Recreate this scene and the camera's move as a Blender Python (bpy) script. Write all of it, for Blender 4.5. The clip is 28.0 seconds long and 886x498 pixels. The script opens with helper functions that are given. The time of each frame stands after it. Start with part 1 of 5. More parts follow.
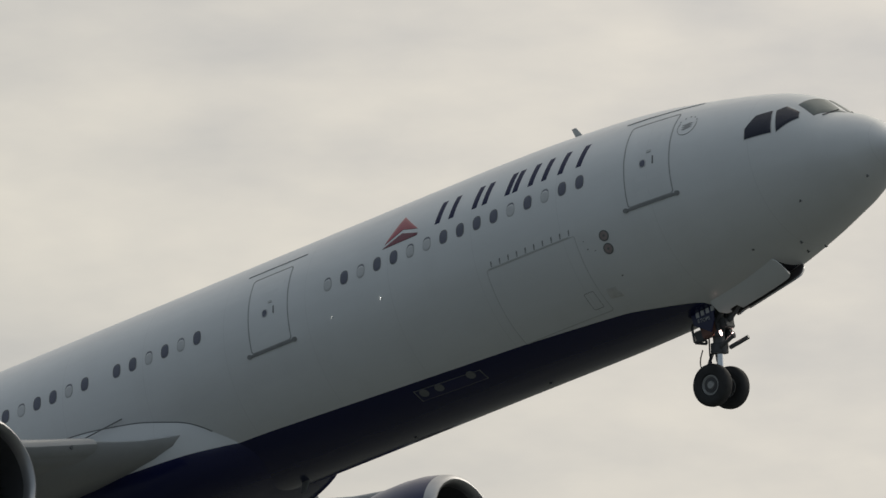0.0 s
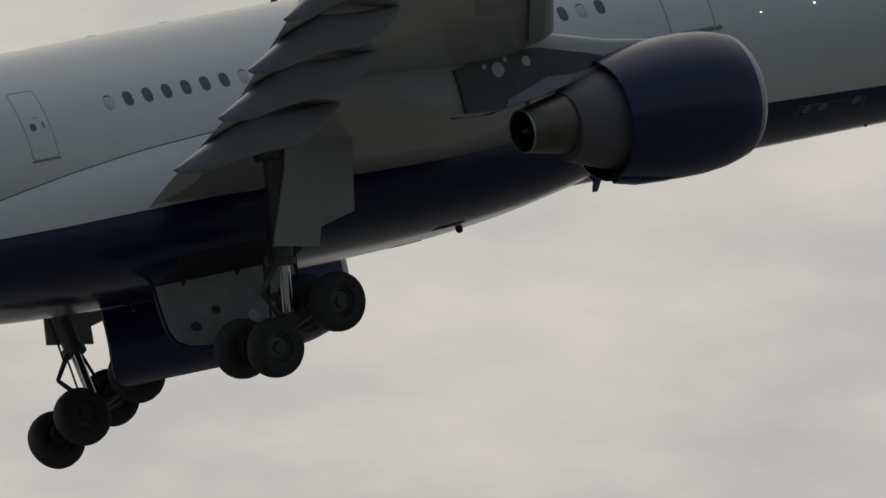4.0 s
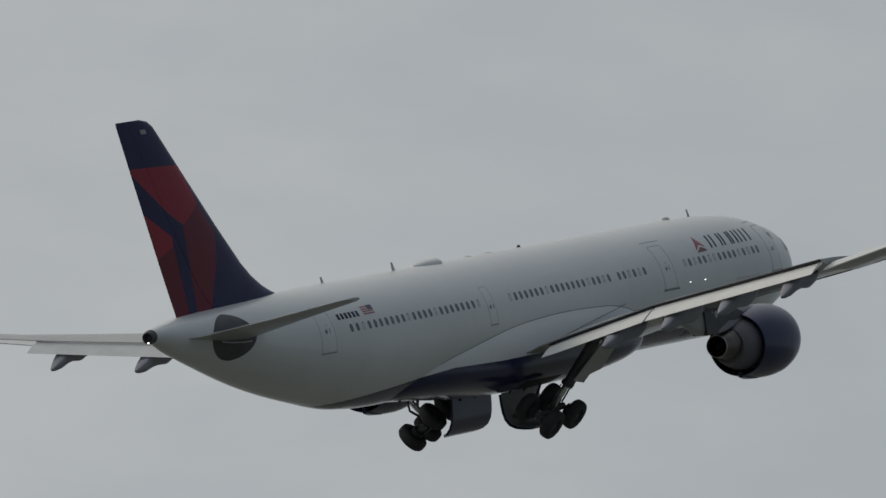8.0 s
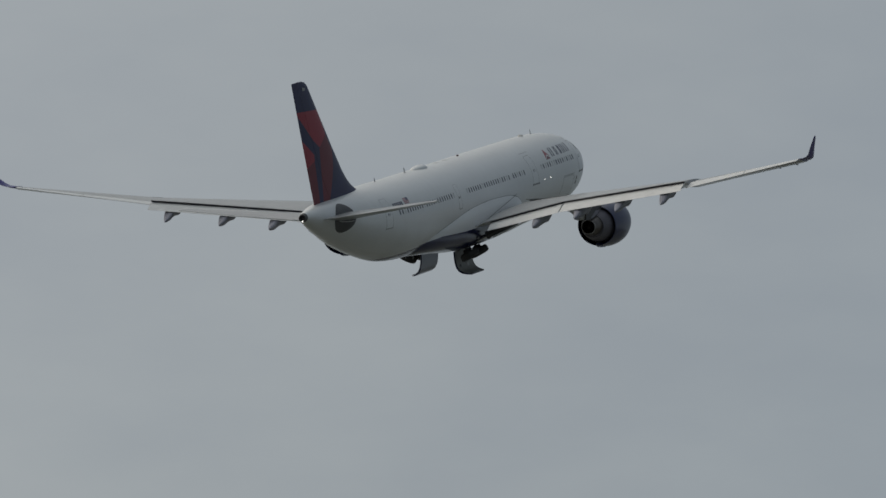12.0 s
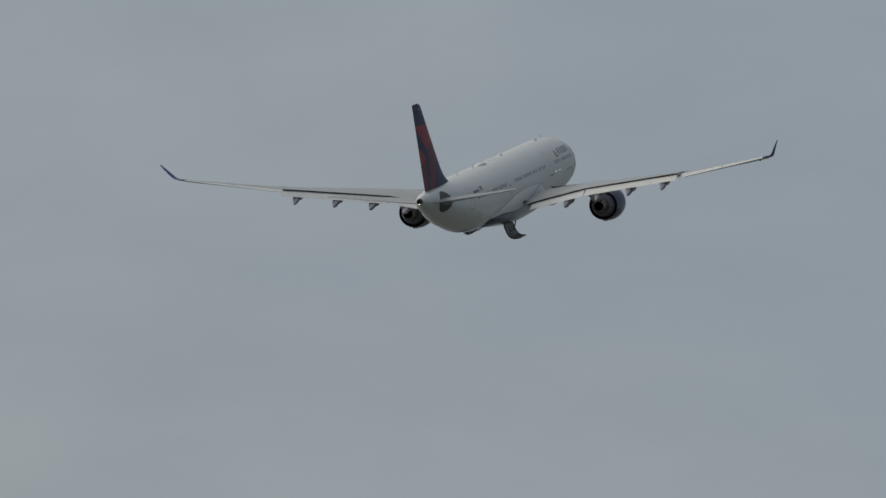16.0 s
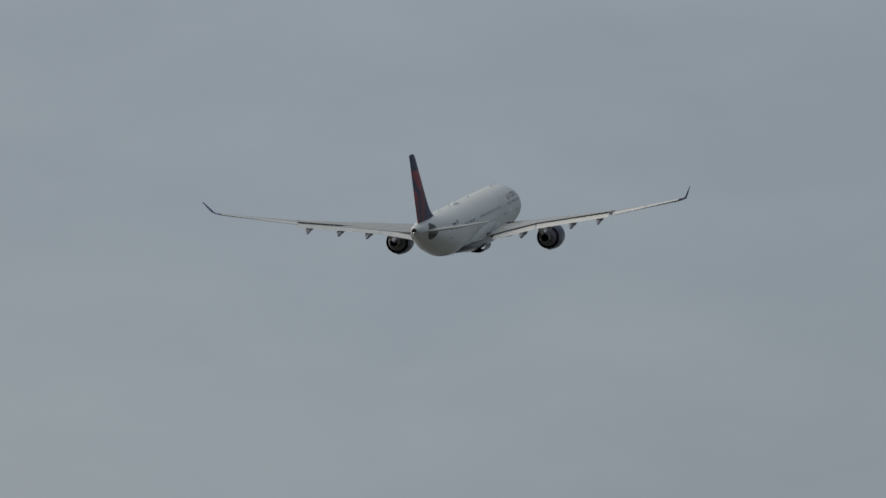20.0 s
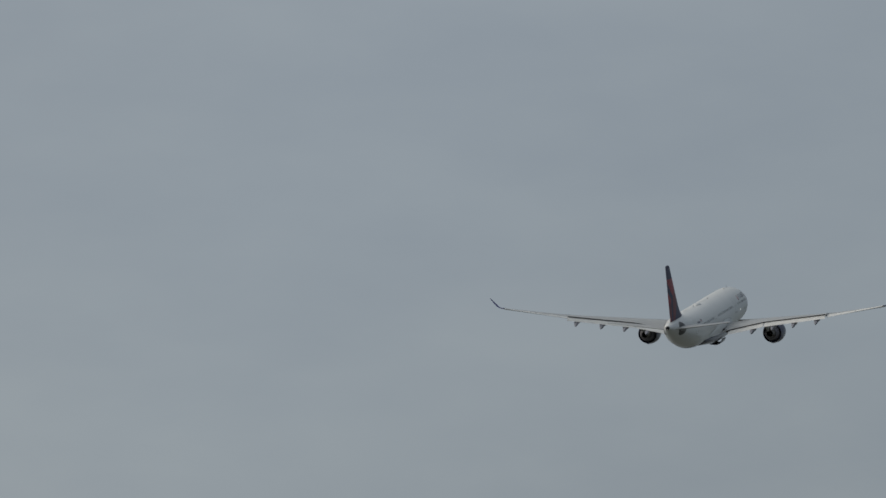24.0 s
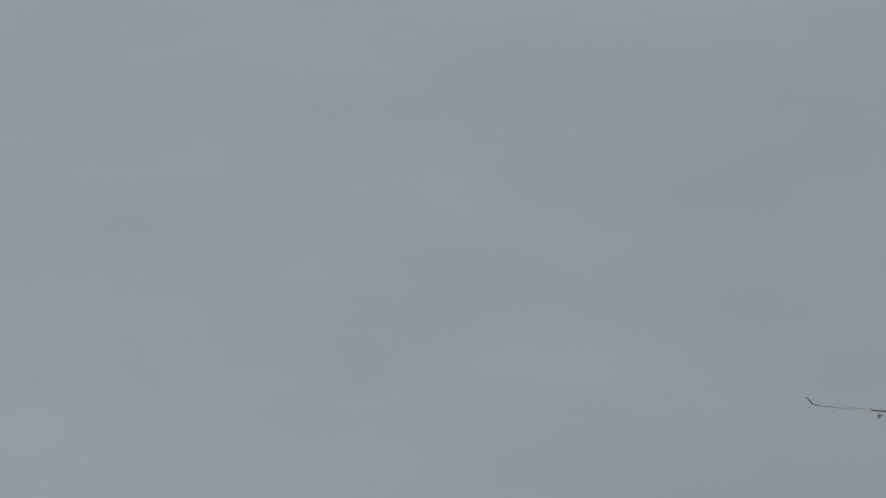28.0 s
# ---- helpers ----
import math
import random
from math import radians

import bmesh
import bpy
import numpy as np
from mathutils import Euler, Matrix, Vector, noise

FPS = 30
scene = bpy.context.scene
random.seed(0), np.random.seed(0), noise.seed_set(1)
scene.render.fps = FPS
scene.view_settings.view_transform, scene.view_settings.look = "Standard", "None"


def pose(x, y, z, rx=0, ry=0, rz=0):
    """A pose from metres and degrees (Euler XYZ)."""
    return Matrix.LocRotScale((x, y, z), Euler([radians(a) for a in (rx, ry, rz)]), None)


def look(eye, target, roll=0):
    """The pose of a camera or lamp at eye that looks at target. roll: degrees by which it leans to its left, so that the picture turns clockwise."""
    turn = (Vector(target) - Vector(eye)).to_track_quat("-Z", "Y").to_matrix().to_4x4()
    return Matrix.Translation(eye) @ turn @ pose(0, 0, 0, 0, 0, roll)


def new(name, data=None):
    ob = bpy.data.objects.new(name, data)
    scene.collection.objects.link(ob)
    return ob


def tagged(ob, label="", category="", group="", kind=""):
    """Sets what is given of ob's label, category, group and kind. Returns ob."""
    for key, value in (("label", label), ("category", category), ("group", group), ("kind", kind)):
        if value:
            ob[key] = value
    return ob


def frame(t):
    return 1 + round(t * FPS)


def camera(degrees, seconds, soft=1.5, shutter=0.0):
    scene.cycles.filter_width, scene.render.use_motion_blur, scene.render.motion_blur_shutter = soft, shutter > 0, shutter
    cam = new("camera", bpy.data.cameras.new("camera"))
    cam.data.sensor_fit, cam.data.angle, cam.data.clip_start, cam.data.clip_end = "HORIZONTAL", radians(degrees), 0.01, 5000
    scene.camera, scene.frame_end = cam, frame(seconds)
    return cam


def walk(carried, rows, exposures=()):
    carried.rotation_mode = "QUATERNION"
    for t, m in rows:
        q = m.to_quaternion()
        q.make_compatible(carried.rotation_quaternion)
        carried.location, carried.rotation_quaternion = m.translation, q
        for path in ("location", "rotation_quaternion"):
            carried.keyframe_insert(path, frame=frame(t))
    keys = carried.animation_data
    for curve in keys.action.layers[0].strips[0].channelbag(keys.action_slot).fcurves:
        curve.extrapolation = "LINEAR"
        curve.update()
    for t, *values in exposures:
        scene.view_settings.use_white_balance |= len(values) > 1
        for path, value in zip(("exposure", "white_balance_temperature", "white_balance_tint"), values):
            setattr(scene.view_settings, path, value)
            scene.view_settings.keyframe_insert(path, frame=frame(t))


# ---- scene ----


def aim(pan, tilt, roll):
    """The camera on its tripod, 1.7 m over the grass: pan to the right of north, tilt up, roll."""
    return pose(0, 0, 1.7, 90 + tilt, 0, -pan) @ pose(0, 0, 0, 0, 0, -roll)


cam = camera(4.0570, 28.0, soft=1.5)
walk(cam, [(0, aim(-37.1539, 3.9728, 0.045)), (0.5, aim(-29.8198, 5.5292, 0.054)), (1, aim(-21.1510, 7.2358, 0.063)), (1.5, aim(-12.2800, 8.6685, 0.071)), (2,
    aim(-2.7624, 9.7178, 0.077)), (2.5, aim(6.8335, 10.5258, 0.081)), (3, aim(15.8115, 11.0738, 0.083)), (3.5, aim(23.8880, 11.3601, 0.081)), (4,
    aim(31.0702, 11.6494, 0.077)), (4.5, aim(37.3960, 12.1085, 0.070)), (5, aim(42.8599, 12.4164, 0.061)), (5.5, aim(47.6581, 12.6069, 0.049)), (6,
    aim(51.7749, 12.7059, 0.036)), (6.5, aim(55.1855, 12.7414, 0.021)), (7, aim(57.9739, 12.7213, 0.006)), (7.5, aim(60.3139, 12.6341, -0.009)), (8,
    aim(62.4376, 12.3769, -0.023)), (8.5, aim(64.3535, 11.9173, -0.034)), (9, aim(66.0499, 11.4436, -0.042)), (9.5, aim(67.5268, 11.1980, -0.048)),
    (10, aim(68.7704, 10.9830, -0.052)), (10.5, aim(69.8371, 10.8445, -0.055)), (11, aim(70.7807, 10.7253, -0.057)), (11.5, aim(71.5969, 10.6122,
    -0.059)), (12, aim(72.3519, 10.4569, -0.060)), (12.5, aim(73.0455, 10.3084, -0.062)), (13, aim(73.6811, 10.1807, -0.062)), (13.5, aim(74.2686,
    10.0813, -0.062)), (14, aim(74.8131, 9.9932, -0.060)), (14.5, aim(75.3194, 9.8995, -0.056)), (15, aim(75.7880, 9.8006, -0.051)), (15.5,
    aim(76.2289, 9.7166, -0.046)), (16, aim(76.6295, 9.6067, -0.040)), (16.5, aim(77.0209, 9.5075, -0.036)), (17, aim(77.4221, 9.4564, -0.032)),
    (17.5, aim(77.7821, 9.4297, -0.030)), (18, aim(78.0851, 9.4017, -0.030)), (18.5, aim(78.3729, 9.3453, -0.030)), (19, aim(78.6531, 9.3020,
    -0.033)), (19.5, aim(78.9374, 9.2820, -0.036)), (20, aim(79.2000, 9.2621, -0.040)), (20.5, aim(79.3731, 9.2599, -0.045)), (21, aim(79.5209,
    9.2591, -0.050)), (21.5, aim(79.6274, 9.2599, -0.055)), (22, aim(79.6895, 9.2613, -0.059)), (22.5, aim(79.7040, 9.2624, -0.062)), (23,
    aim(79.6896, 9.2640, -0.063)), (23.5, aim(79.6655, 9.2685, -0.062)), (24, aim(79.6397, 9.2763, -0.060)), (24.5, aim(79.6132, 9.2949, -0.056)),
    (25, aim(79.5868, 9.3118, -0.051)), (25.5, aim(79.5589, 9.3280, -0.043)), (26, aim(79.5279, 9.3465, -0.034)), (26.5, aim(79.5021, 9.3625,
    -0.024)), (27, aim(79.4740, 9.3760, -0.013)), (27.5, aim(79.4495, 9.3819, -0.002)), (28, aim(79.4269, 9.3883, 0.009))],
     exposures=[(0, -0.22), (1, -0.34), (1.5, -0.5), (2, -0.54), (2.5, -0.58), (3, -0.63), (4, -0.56), (4.5, -0.35), (6.5, -0.2), (7, -0.22), (8, -0.38), (9, -0.36), (12, -0.33), (15, -0.32), (28, -0.3)])

# ---- light: a high overcast with the sun behind it, north of the runway ----
SUN_PAN, SUN_UP = -3, 30
world = bpy.data.worlds.new("world")
scene.world = world
world.use_nodes = True
wn, wl = world.node_tree.nodes, world.node_tree.links
wn.clear()


def wnode(kind, **sets):
    n = wn.new(kind)
    for k, val in sets.items():
        if k == "op":
            n.operation = val
        elif k == "blend":
            n.data_type, n.blend_type = "RGBA", val
        elif k == "ins":
            for i, q in val.items():
                if isinstance(q, bpy.types.NodeSocket):
                    wl.new(q, n.inputs[i])
                else:
                    n.inputs[i].default_value = q
    return n


wdir = wnode("ShaderNodeTexCoord").outputs["Generated"]
wsep = wnode("ShaderNodeSeparateXYZ", ins={0: wdir})
sun_way = Vector((math.sin(radians(SUN_PAN)) * math.cos(radians(SUN_UP)), math.cos(radians(SUN_PAN)) * math.cos(radians(SUN_UP)), math.sin(radians(SUN_UP))))
wdot = wnode("ShaderNodeVectorMath", op="DOT_PRODUCT", ins={0: wdir, 1: tuple(sun_way)}).outputs["Value"]


def wramp(value, lo, hi, stops):
    """A colour by value between lo and hi; the stops hold half of the radiance."""
    n = wnode("ShaderNodeValToRGB", ins={0: wnode("ShaderNodeMapRange", ins={0: value, 1: lo, 2: hi, 3: 0.0, 4: 1.0}).outputs[0]})
    e = n.color_ramp.elements
    for i, (at, rgb) in enumerate(stops):
        q = e[i] if i < 2 else e.new((at - lo) / (hi - lo))
        q.position, q.color = (at - lo) / (hi - lo), (*(c / 2 for c in rgb), 1)
    return n.outputs[0]


# brighter and warmer towards the veiled sun, blue-grey away from it; brighter at the horizon and overhead than between
veil = wramp(wdot, -1.0, 1.0, [(-1, (0.225, 0.265, 0.295)), (-0.35, (0.185, 0.218, 0.245)), (0.0, (0.195, 0.23, 0.26)), (0.2, (0.322, 0.368, 0.41)), (0.25, (0.338, 0.38, 0.413)), (0.31, (0.378, 0.412, 0.434)), (0.41, (0.47, 0.5, 0.515)), (0.53, (0.555, 0.578, 0.582)), (0.72, (0.6, 0.585, 0.555)), (0.78, (0.735, 0.7, 0.66)), (0.872, (0.925, 0.87, 0.76)), (0.895, (1.02, 0.96, 0.835)), (0.94, (1.13, 1.07, 0.935)), (1.0, (1.38, 1.3, 1.11))])
lift = wramp(wsep.outputs[2], 0.0, 1.0, [(0, (1.05, 1.05, 1.04)), (0.135, (1.04, 1.02, 0.985)), (0.165, (1, 1, 1)), (0.19, (1.0, 1.0, 1.01)), (0.3, (1.0, 1.0, 1.0)), (1.0, (1.3, 1.3, 1.3))])
# flat cloud sheets, drawn out along the horizon, at two sizes
flat = wnode("ShaderNodeVectorMath", op="MULTIPLY", ins={0: wdir, 1: (1.0, 1.0, 2.6)}).outputs[0]
big = wnode("ShaderNodeTexNoise", ins={"Vector": flat, "Scale": 14.0, "Detail": 4.0, "Roughness": 0.5}).outputs[0]
small = wnode("ShaderNodeTexNoise", ins={"Vector": flat, "Scale": 46.0, "Detail": 5.0, "Roughness": 0.52}).outputs[0]
big = wnode("ShaderNodeMapRange", ins={0: big, 1: 0.3, 2: 0.7, 3: -0.12, 4: 0.12}).outputs[0]
small = wnode("ShaderNodeMapRange", ins={0: small, 1: 0.3, 2: 0.7, 3: -0.13, 4: 0.13}).outputs[0]
cloud = wnode("ShaderNodeMath", op="ADD", ins={0: big, 1: small}).outputs[0]
# thin places are brighter and warmer, thick ones greyer; the sheet is smoother away from the sun
open_sky = wnode("ShaderNodeMapRange", ins={0: wdot, 1: 0.45, 2: 0.85, 3: 0.3, 4: 1.05}).outputs[0]
cloud = wnode("ShaderNodeMath", op="MULTIPLY", ins={0: cloud, 1: open_sky}).outputs[0]
tint = wnode("ShaderNodeVectorMath", op="SCALE", ins={0: (1.12, 1.0, 0.72), 3: cloud}).outputs[0]
tint = wnode("ShaderNodeVectorMath", op="ADD", ins={0: tint, 1: (1.0, 1.0, 1.0)}).outputs[0]
lit = wnode("ShaderNodeVectorMath", op="MULTIPLY", ins={0: veil, 1: lift}).outputs[0]
lit = wnode("ShaderNodeVectorMath", op="MULTIPLY", ins={0: lit, 1: tint}).outputs[0]
sheet = wnode("ShaderNodeVectorMath", op="SCALE", ins={0: lit, 3: 4.0}).outputs[0]
clear_sky = wnode("ShaderNodeTexSky")
clear_sky.sky_type, clear_sky.sun_disc = "NISHITA", False
clear_sky.sun_elevation, clear_sky.sun_rotation = radians(SUN_UP), radians(SUN_PAN)
thin = wnode("ShaderNodeVectorMath", op="SCALE", ins={0: clear_sky.outputs[0], 3: 0.006}).outputs[0]
both = wnode("ShaderNodeVectorMath", op="ADD", ins={0: sheet, 1: thin}).outputs[0]
back = wnode("ShaderNodeBackground", ins={0: both, 1: 1.0})
wl.new(back.outputs[0], wnode("ShaderNodeOutputWorld").inputs[0])

sun = new("sun", bpy.data.lights.new("sun", "SUN"))
sun.data.energy, sun.data.angle, sun.data.color = 0.55, radians(20), (1.0, 0.93, 0.82)
sun.matrix_world = look(sun_way * 100, (0, 0, 0))


# ---- materials ----
def material(name, colour, rough=0.5, metal=0.0, coat=0.0, grain=0.08, size=0.6, bump=0.0, stretch=(1, 1, 1), spec=0.5, emit=None):
    m = bpy.data.materials.new(name)
    m.use_nodes = True
    nt = m.node_tree
    b = nt.nodes["Principled BSDF"]
    b.inputs["Roughness"].default_value, b.inputs["Metallic"].default_value, b.inputs["Coat Weight"].default_value = rough, metal, coat
    b.inputs["Coat Roughness"].default_value, b.inputs["Specular IOR Level"].default_value = 0.07, spec
    co = nt.nodes.new("ShaderNodeTexCoord")
    mp = nt.nodes.new("ShaderNodeMapping")
    mp.inputs["Scale"].default_value = stretch
    nt.links.new(co.outputs["Object"], mp.inputs[0])
    mix = None
    for scale, amount in ((1.0 / size, grain), (9.0 / size, grain * 0.25)):
        n = nt.nodes.new("ShaderNodeTexNoise")
        n.inputs["Scale"].default_value, n.inputs["Detail"].default_value = scale, 5.0
        nt.links.new(mp.outputs[0], n.inputs["Vector"])
        r = nt.nodes.new("ShaderNodeMapRange")
        for i, q in ((1, 0.3), (2, 0.7), (3, 1 - amount), (4, 1 + amount)):
            r.inputs[i].default_value = q
        nt.links.new(n.outputs[0], r.inputs[0])
        s = nt.nodes.new("ShaderNodeVectorMath")
        s.operation = "SCALE"
        if mix is None:
            s.inputs[0].default_value = colour
        else:
            nt.links.new(mix, s.inputs[0])
        nt.links.new(r.outputs[0], s.inputs[3])
        mix = s.outputs[0]
    nt.links.new(mix, b.inputs["Base Color"])
    rr = nt.nodes.new("ShaderNodeMapRange")
    for i, q in ((1, 0.3), (2, 0.7), (3, max(0.03, rough - 0.02)), (4, min(1.0, rough + 0.04))):
        rr.inputs[i].default_value = q
    nt.links.new(n.outputs[0], rr.inputs[0])
    nt.links.new(rr.outputs[0], b.inputs["Roughness"])
    if bump:
        bp = nt.nodes.new("ShaderNodeBump")
        bp.inputs["Strength"].default_value, bp.inputs["Distance"].default_value = bump, 0.01
        nt.links.new(n.outputs[0], bp.inputs["Height"])
        nt.links.new(bp.outputs[0], b.inputs["Normal"])
    if emit:
        b.inputs["Emission Color"].default_value, b.inputs["Emission Strength"].default_value = (*emit[0], 1), emit[1]
    return m


def paint_split(m, mask, colour):
    """Where mask is 1 the paint m changes to another colour; the grain stays under both."""
    nt = m.node_tree
    b = nt.nodes["Principled BSDF"]
    old = b.inputs["Base Color"].links[0].from_socket
    mx = nt.nodes.new("ShaderNodeMix")
    mx.data_type, mx.blend_type = "RGBA", "MIX"
    nt.links.new(mask, mx.inputs[0])
    nt.links.new(old, mx.inputs[6])
    mx.inputs[7].default_value = (*colour, 1)
    nt.links.new(mx.outputs[2], b.inputs["Base Color"])


def calc(nt, op, a, b=None):
    n = nt.nodes.new("ShaderNodeMath")
    n.operation = op
    for i, q in enumerate((a, b)):
        if q is None:
            continue
        if isinstance(q, (int, float)):
            n.inputs[i].default_value = q
        else:
            nt.links.new(q, n.inputs[i])
    return n.outputs[0]


def place_of(nt):
    """Distance aft of the nose and height, in the aircraft's own space."""
    co = nt.nodes.new("ShaderNodeTexCoord")
    sp = nt.nodes.new("ShaderNodeSeparateXYZ")
    nt.links.new(co.outputs["Object"], sp.inputs[0])
    return calc(nt, "SUBTRACT", 30.0, sp.outputs[0]), sp.outputs[2]


NAVY, WHITE, RED, DEEP_RED = (0.0145, 0.0155, 0.073), (0.675, 0.69, 0.7), (0.31, 0.019, 0.04), (0.15, 0.014, 0.03)
white_paint = material("white_paint", WHITE, 0.3, coat=0.35, grain=0.04, size=1.6, stretch=(0.35, 1, 1))
navy_paint = material("navy_paint", (0.0108, 0.0145, 0.07), 0.3, coat=0.28, grain=0.12, size=0.9, spec=0.35)
tip_navy = material("tip_navy", (0.055, 0.046, 0.24), 0.4, coat=0.1, grain=0.12, size=0.5, spec=0.3)
title_navy = material("title_navy", (0.012, 0.0145, 0.06), 0.5, grain=0.08, size=0.4, spec=0.25)
red_paint = material("red_paint", RED, 0.35, coat=0.3, grain=0.08)
deep_red_paint = material("deep_red_paint", DEEP_RED, 0.35, coat=0.3, grain=0.08)
flap_grey = material("flap_grey", (0.68, 0.69, 0.69), 0.36, coat=0.35, grain=0.06, size=0.9)
wing_grey = material("wing_grey", (0.34, 0.345, 0.35), 0.4, coat=0.35, spec=0.45, grain=0.07, size=1.1, stretch=(0.4, 1, 1))
fairing_grey = material("fairing_grey", (0.5, 0.51, 0.51), 0.45, grain=0.06, size=0.8)
faint_grey = material("faint_grey", (0.42, 0.425, 0.43), 0.6, grain=0.1, size=0.2)
pylon_grey = material("pylon_grey", (0.38, 0.385, 0.39), 0.4, coat=0.2, grain=0.08, size=0.7)
canoe_grey = material("canoe_grey", (0.265, 0.27, 0.32), 0.5, grain=0.1, size=0.8)
door_grey = material("door_grey", (0.34, 0.345, 0.35), 0.6, grain=0.1, size=0.2)
scuff_grey = material("scuff_grey", (0.56, 0.56, 0.55), 0.5, grain=0.12, size=0.15)
port_grey = material("port_grey", (0.3, 0.25, 0.245), 0.5, grain=0.1, size=0.1)
sill_grey = material("sill_grey", (0.24, 0.245, 0.25), 0.6, grain=0.1, size=0.2)
seal_grey = material("seal_grey", (0.16, 0.165, 0.17), 0.6, grain=0.1, size=0.2)
dark_glass = material("dark_glass", (0.1, 0.104, 0.145), 0.18, coat=0.5, grain=0.1, size=0.2)
shade_white = material("shade_white", (0.5, 0.51, 0.52), 0.4, coat=0.5, grain=0.06, size=0.2)
screen_glass = material("screen_glass", (0.012, 0.013, 0.03), 0.2, coat=0.0, grain=0.1, size=0.3)
# opaque grey-green: the sky light in the windscreen is put into its colour
sky_lit_screen = material("sky_lit_screen", (0.2, 0.22, 0.21), 0.3, coat=0.0, spec=0.15, grain=0.1, size=0.3)
bare_metal = material("bare_metal", (0.42, 0.42, 0.43), 0.45, metal=1.0, grain=0.06, size=0.5)
hot_metal = material("hot_metal", (0.15, 0.135, 0.125), 0.42, metal=0.9, grain=0.16, size=0.4)
core_grey = material("core_grey", (0.135, 0.128, 0.155), 0.5, metal=0.1, grain=0.1, size=0.5)
# black of ducts and hoses, and painted shade in gaps, wells, pockets and inlets
soot_shade_black = material("soot_shade_black", (0.025, 0.023, 0.032), 0.7, grain=0.2, size=0.3)
gear_grey = material("gear_grey", (0.085, 0.087, 0.093), 0.45, metal=0.3, grain=0.15, size=0.3)
nose_grey = material("nose_grey", (0.13, 0.13, 0.138), 0.45, metal=0.2, grain=0.15, size=0.3)
nose_rim = material("nose_rim", (0.36, 0.36, 0.36), 0.45, metal=0.1, grain=0.12, size=0.2)
chrome = material("chrome", (0.75, 0.76, 0.78), 0.12, metal=1.0, grain=0.04, size=0.3)
liner_grey = material("liner_grey", (0.36, 0.365, 0.36), 0.55, grain=0.12, size=0.5)
liner_dark = material("liner_dark", (0.19, 0.17, 0.18), 0.5, grain=0.15, size=0.4)
rubber = material("rubber", (0.034, 0.034, 0.036), 0.75, grain=0.2, size=0.25, bump=0.3)
rim_paint = material("rim_paint", (0.07, 0.07, 0.073), 0.4, metal=0.4, grain=0.12, size=0.2)
plate_grey = material("plate_grey", (0.085, 0.085, 0.09), 0.5, metal=0.3, grain=0.15, size=0.5)
orange = material("orange_primer", (0.2, 0.1, 0.08), 0.5, grain=0.2, size=0.2)
lamp_glass = material("lamp_glass", (0.9, 0.9, 0.88), 0.2, emit=((1.0, 0.96, 0.88), 5.0))
red_lamp = material("red_lamp", (0.06, 0.012, 0.012), 0.3, grain=0.05)
gear_lamp = material("gear_lamp", (0.9, 0.85, 0.8), 0.2, emit=((1.0, 0.7, 0.62), 9.0))

# hull paint: white above, navy below a line that dips at the nose and runs out under the tail
hull_paint = material("hull_paint", WHITE, 0.38, coat=0.35, grain=0.035, size=1.8, stretch=(0.3, 1, 1))
nt = hull_paint.node_tree
hs, hz = place_of(nt)
ramp = nt.nodes.new("ShaderNodeValToRGB")
line = ((5, -3.4), (5.9, -3.1), (6.3, -2.66), (8, -2.46), (11, -2.31), (15, -2.17), (19, -2.02), (24, -1.92), (30, -1.86), (36, -1.88), (40, -1.8), (43.7, -2.05), (47.1, -2.3), (49.4, -2.5), (52, -3.4))
cr = ramp.color_ramp
for i, (s_at, z_at) in enumerate(line):
    e = cr.elements[i] if i < 2 else cr.elements.new((s_at - 5) / 47)
    e.position = (s_at - 5) / 47
    g = (z_at + 3.4) / 2
    e.color = (g, g, g, 1)
nt.links.new(calc(nt, "DIVIDE", calc(nt, "SUBTRACT", hs, 5.0), 47.0), ramp.inputs[0])
edge = calc(nt, "SUBTRACT", calc(nt, "MULTIPLY", ramp.outputs[0], 2.0), 3.4)
rows = calc(nt, "ABSOLUTE", calc(nt, "SUBTRACT", calc(nt, "FRACT", calc(nt, "DIVIDE", calc(nt, "SUBTRACT", hs, 1.9), 2.67)), 0.5))
joint = calc(nt, "MULTIPLY", calc(nt, "LESS_THAN", rows, 0.0035), 0.1)
paint_split(hull_paint, joint, (0.2, 0.2, 0.2))
streak = nt.nodes.new("ShaderNodeTexNoise")
streak.inputs["Scale"].default_value, streak.inputs["Detail"].default_value = 1.0, 6.0
sm = nt.nodes.new("ShaderNodeMapping")
sm.inputs["Scale"].default_value = (1.1, 0.5, 0.4)
sc = nt.nodes.new("ShaderNodeTexCoord")
nt.links.new(sc.outputs["Object"], sm.inputs[0])
nt.links.new(sm.outputs[0], streak.inputs["Vector"])
grime = nt.nodes.new("ShaderNodeMapRange")
for i, q in ((1, 0.5), (2, 0.8), (3, 0.0), (4, 0.1)):
    grime.inputs[i].default_value = q
nt.links.new(streak.outputs[0], grime.inputs[0])
paint_split(hull_paint, grime.outputs[0], (0.42, 0.41, 0.39))
below = calc(nt, "LESS_THAN", hz, edge)
paint_split(hull_paint, below, (0.0115, 0.015, 0.062))
nt.links.new(calc(nt, "SUBTRACT", 0.35, calc(nt, "MULTIPLY", below, 0.27)), nt.nodes["Principled BSDF"].inputs["Coat Weight"])
nt.nodes["Principled BSDF"].inputs["Coat Roughness"].default_value = 0.2
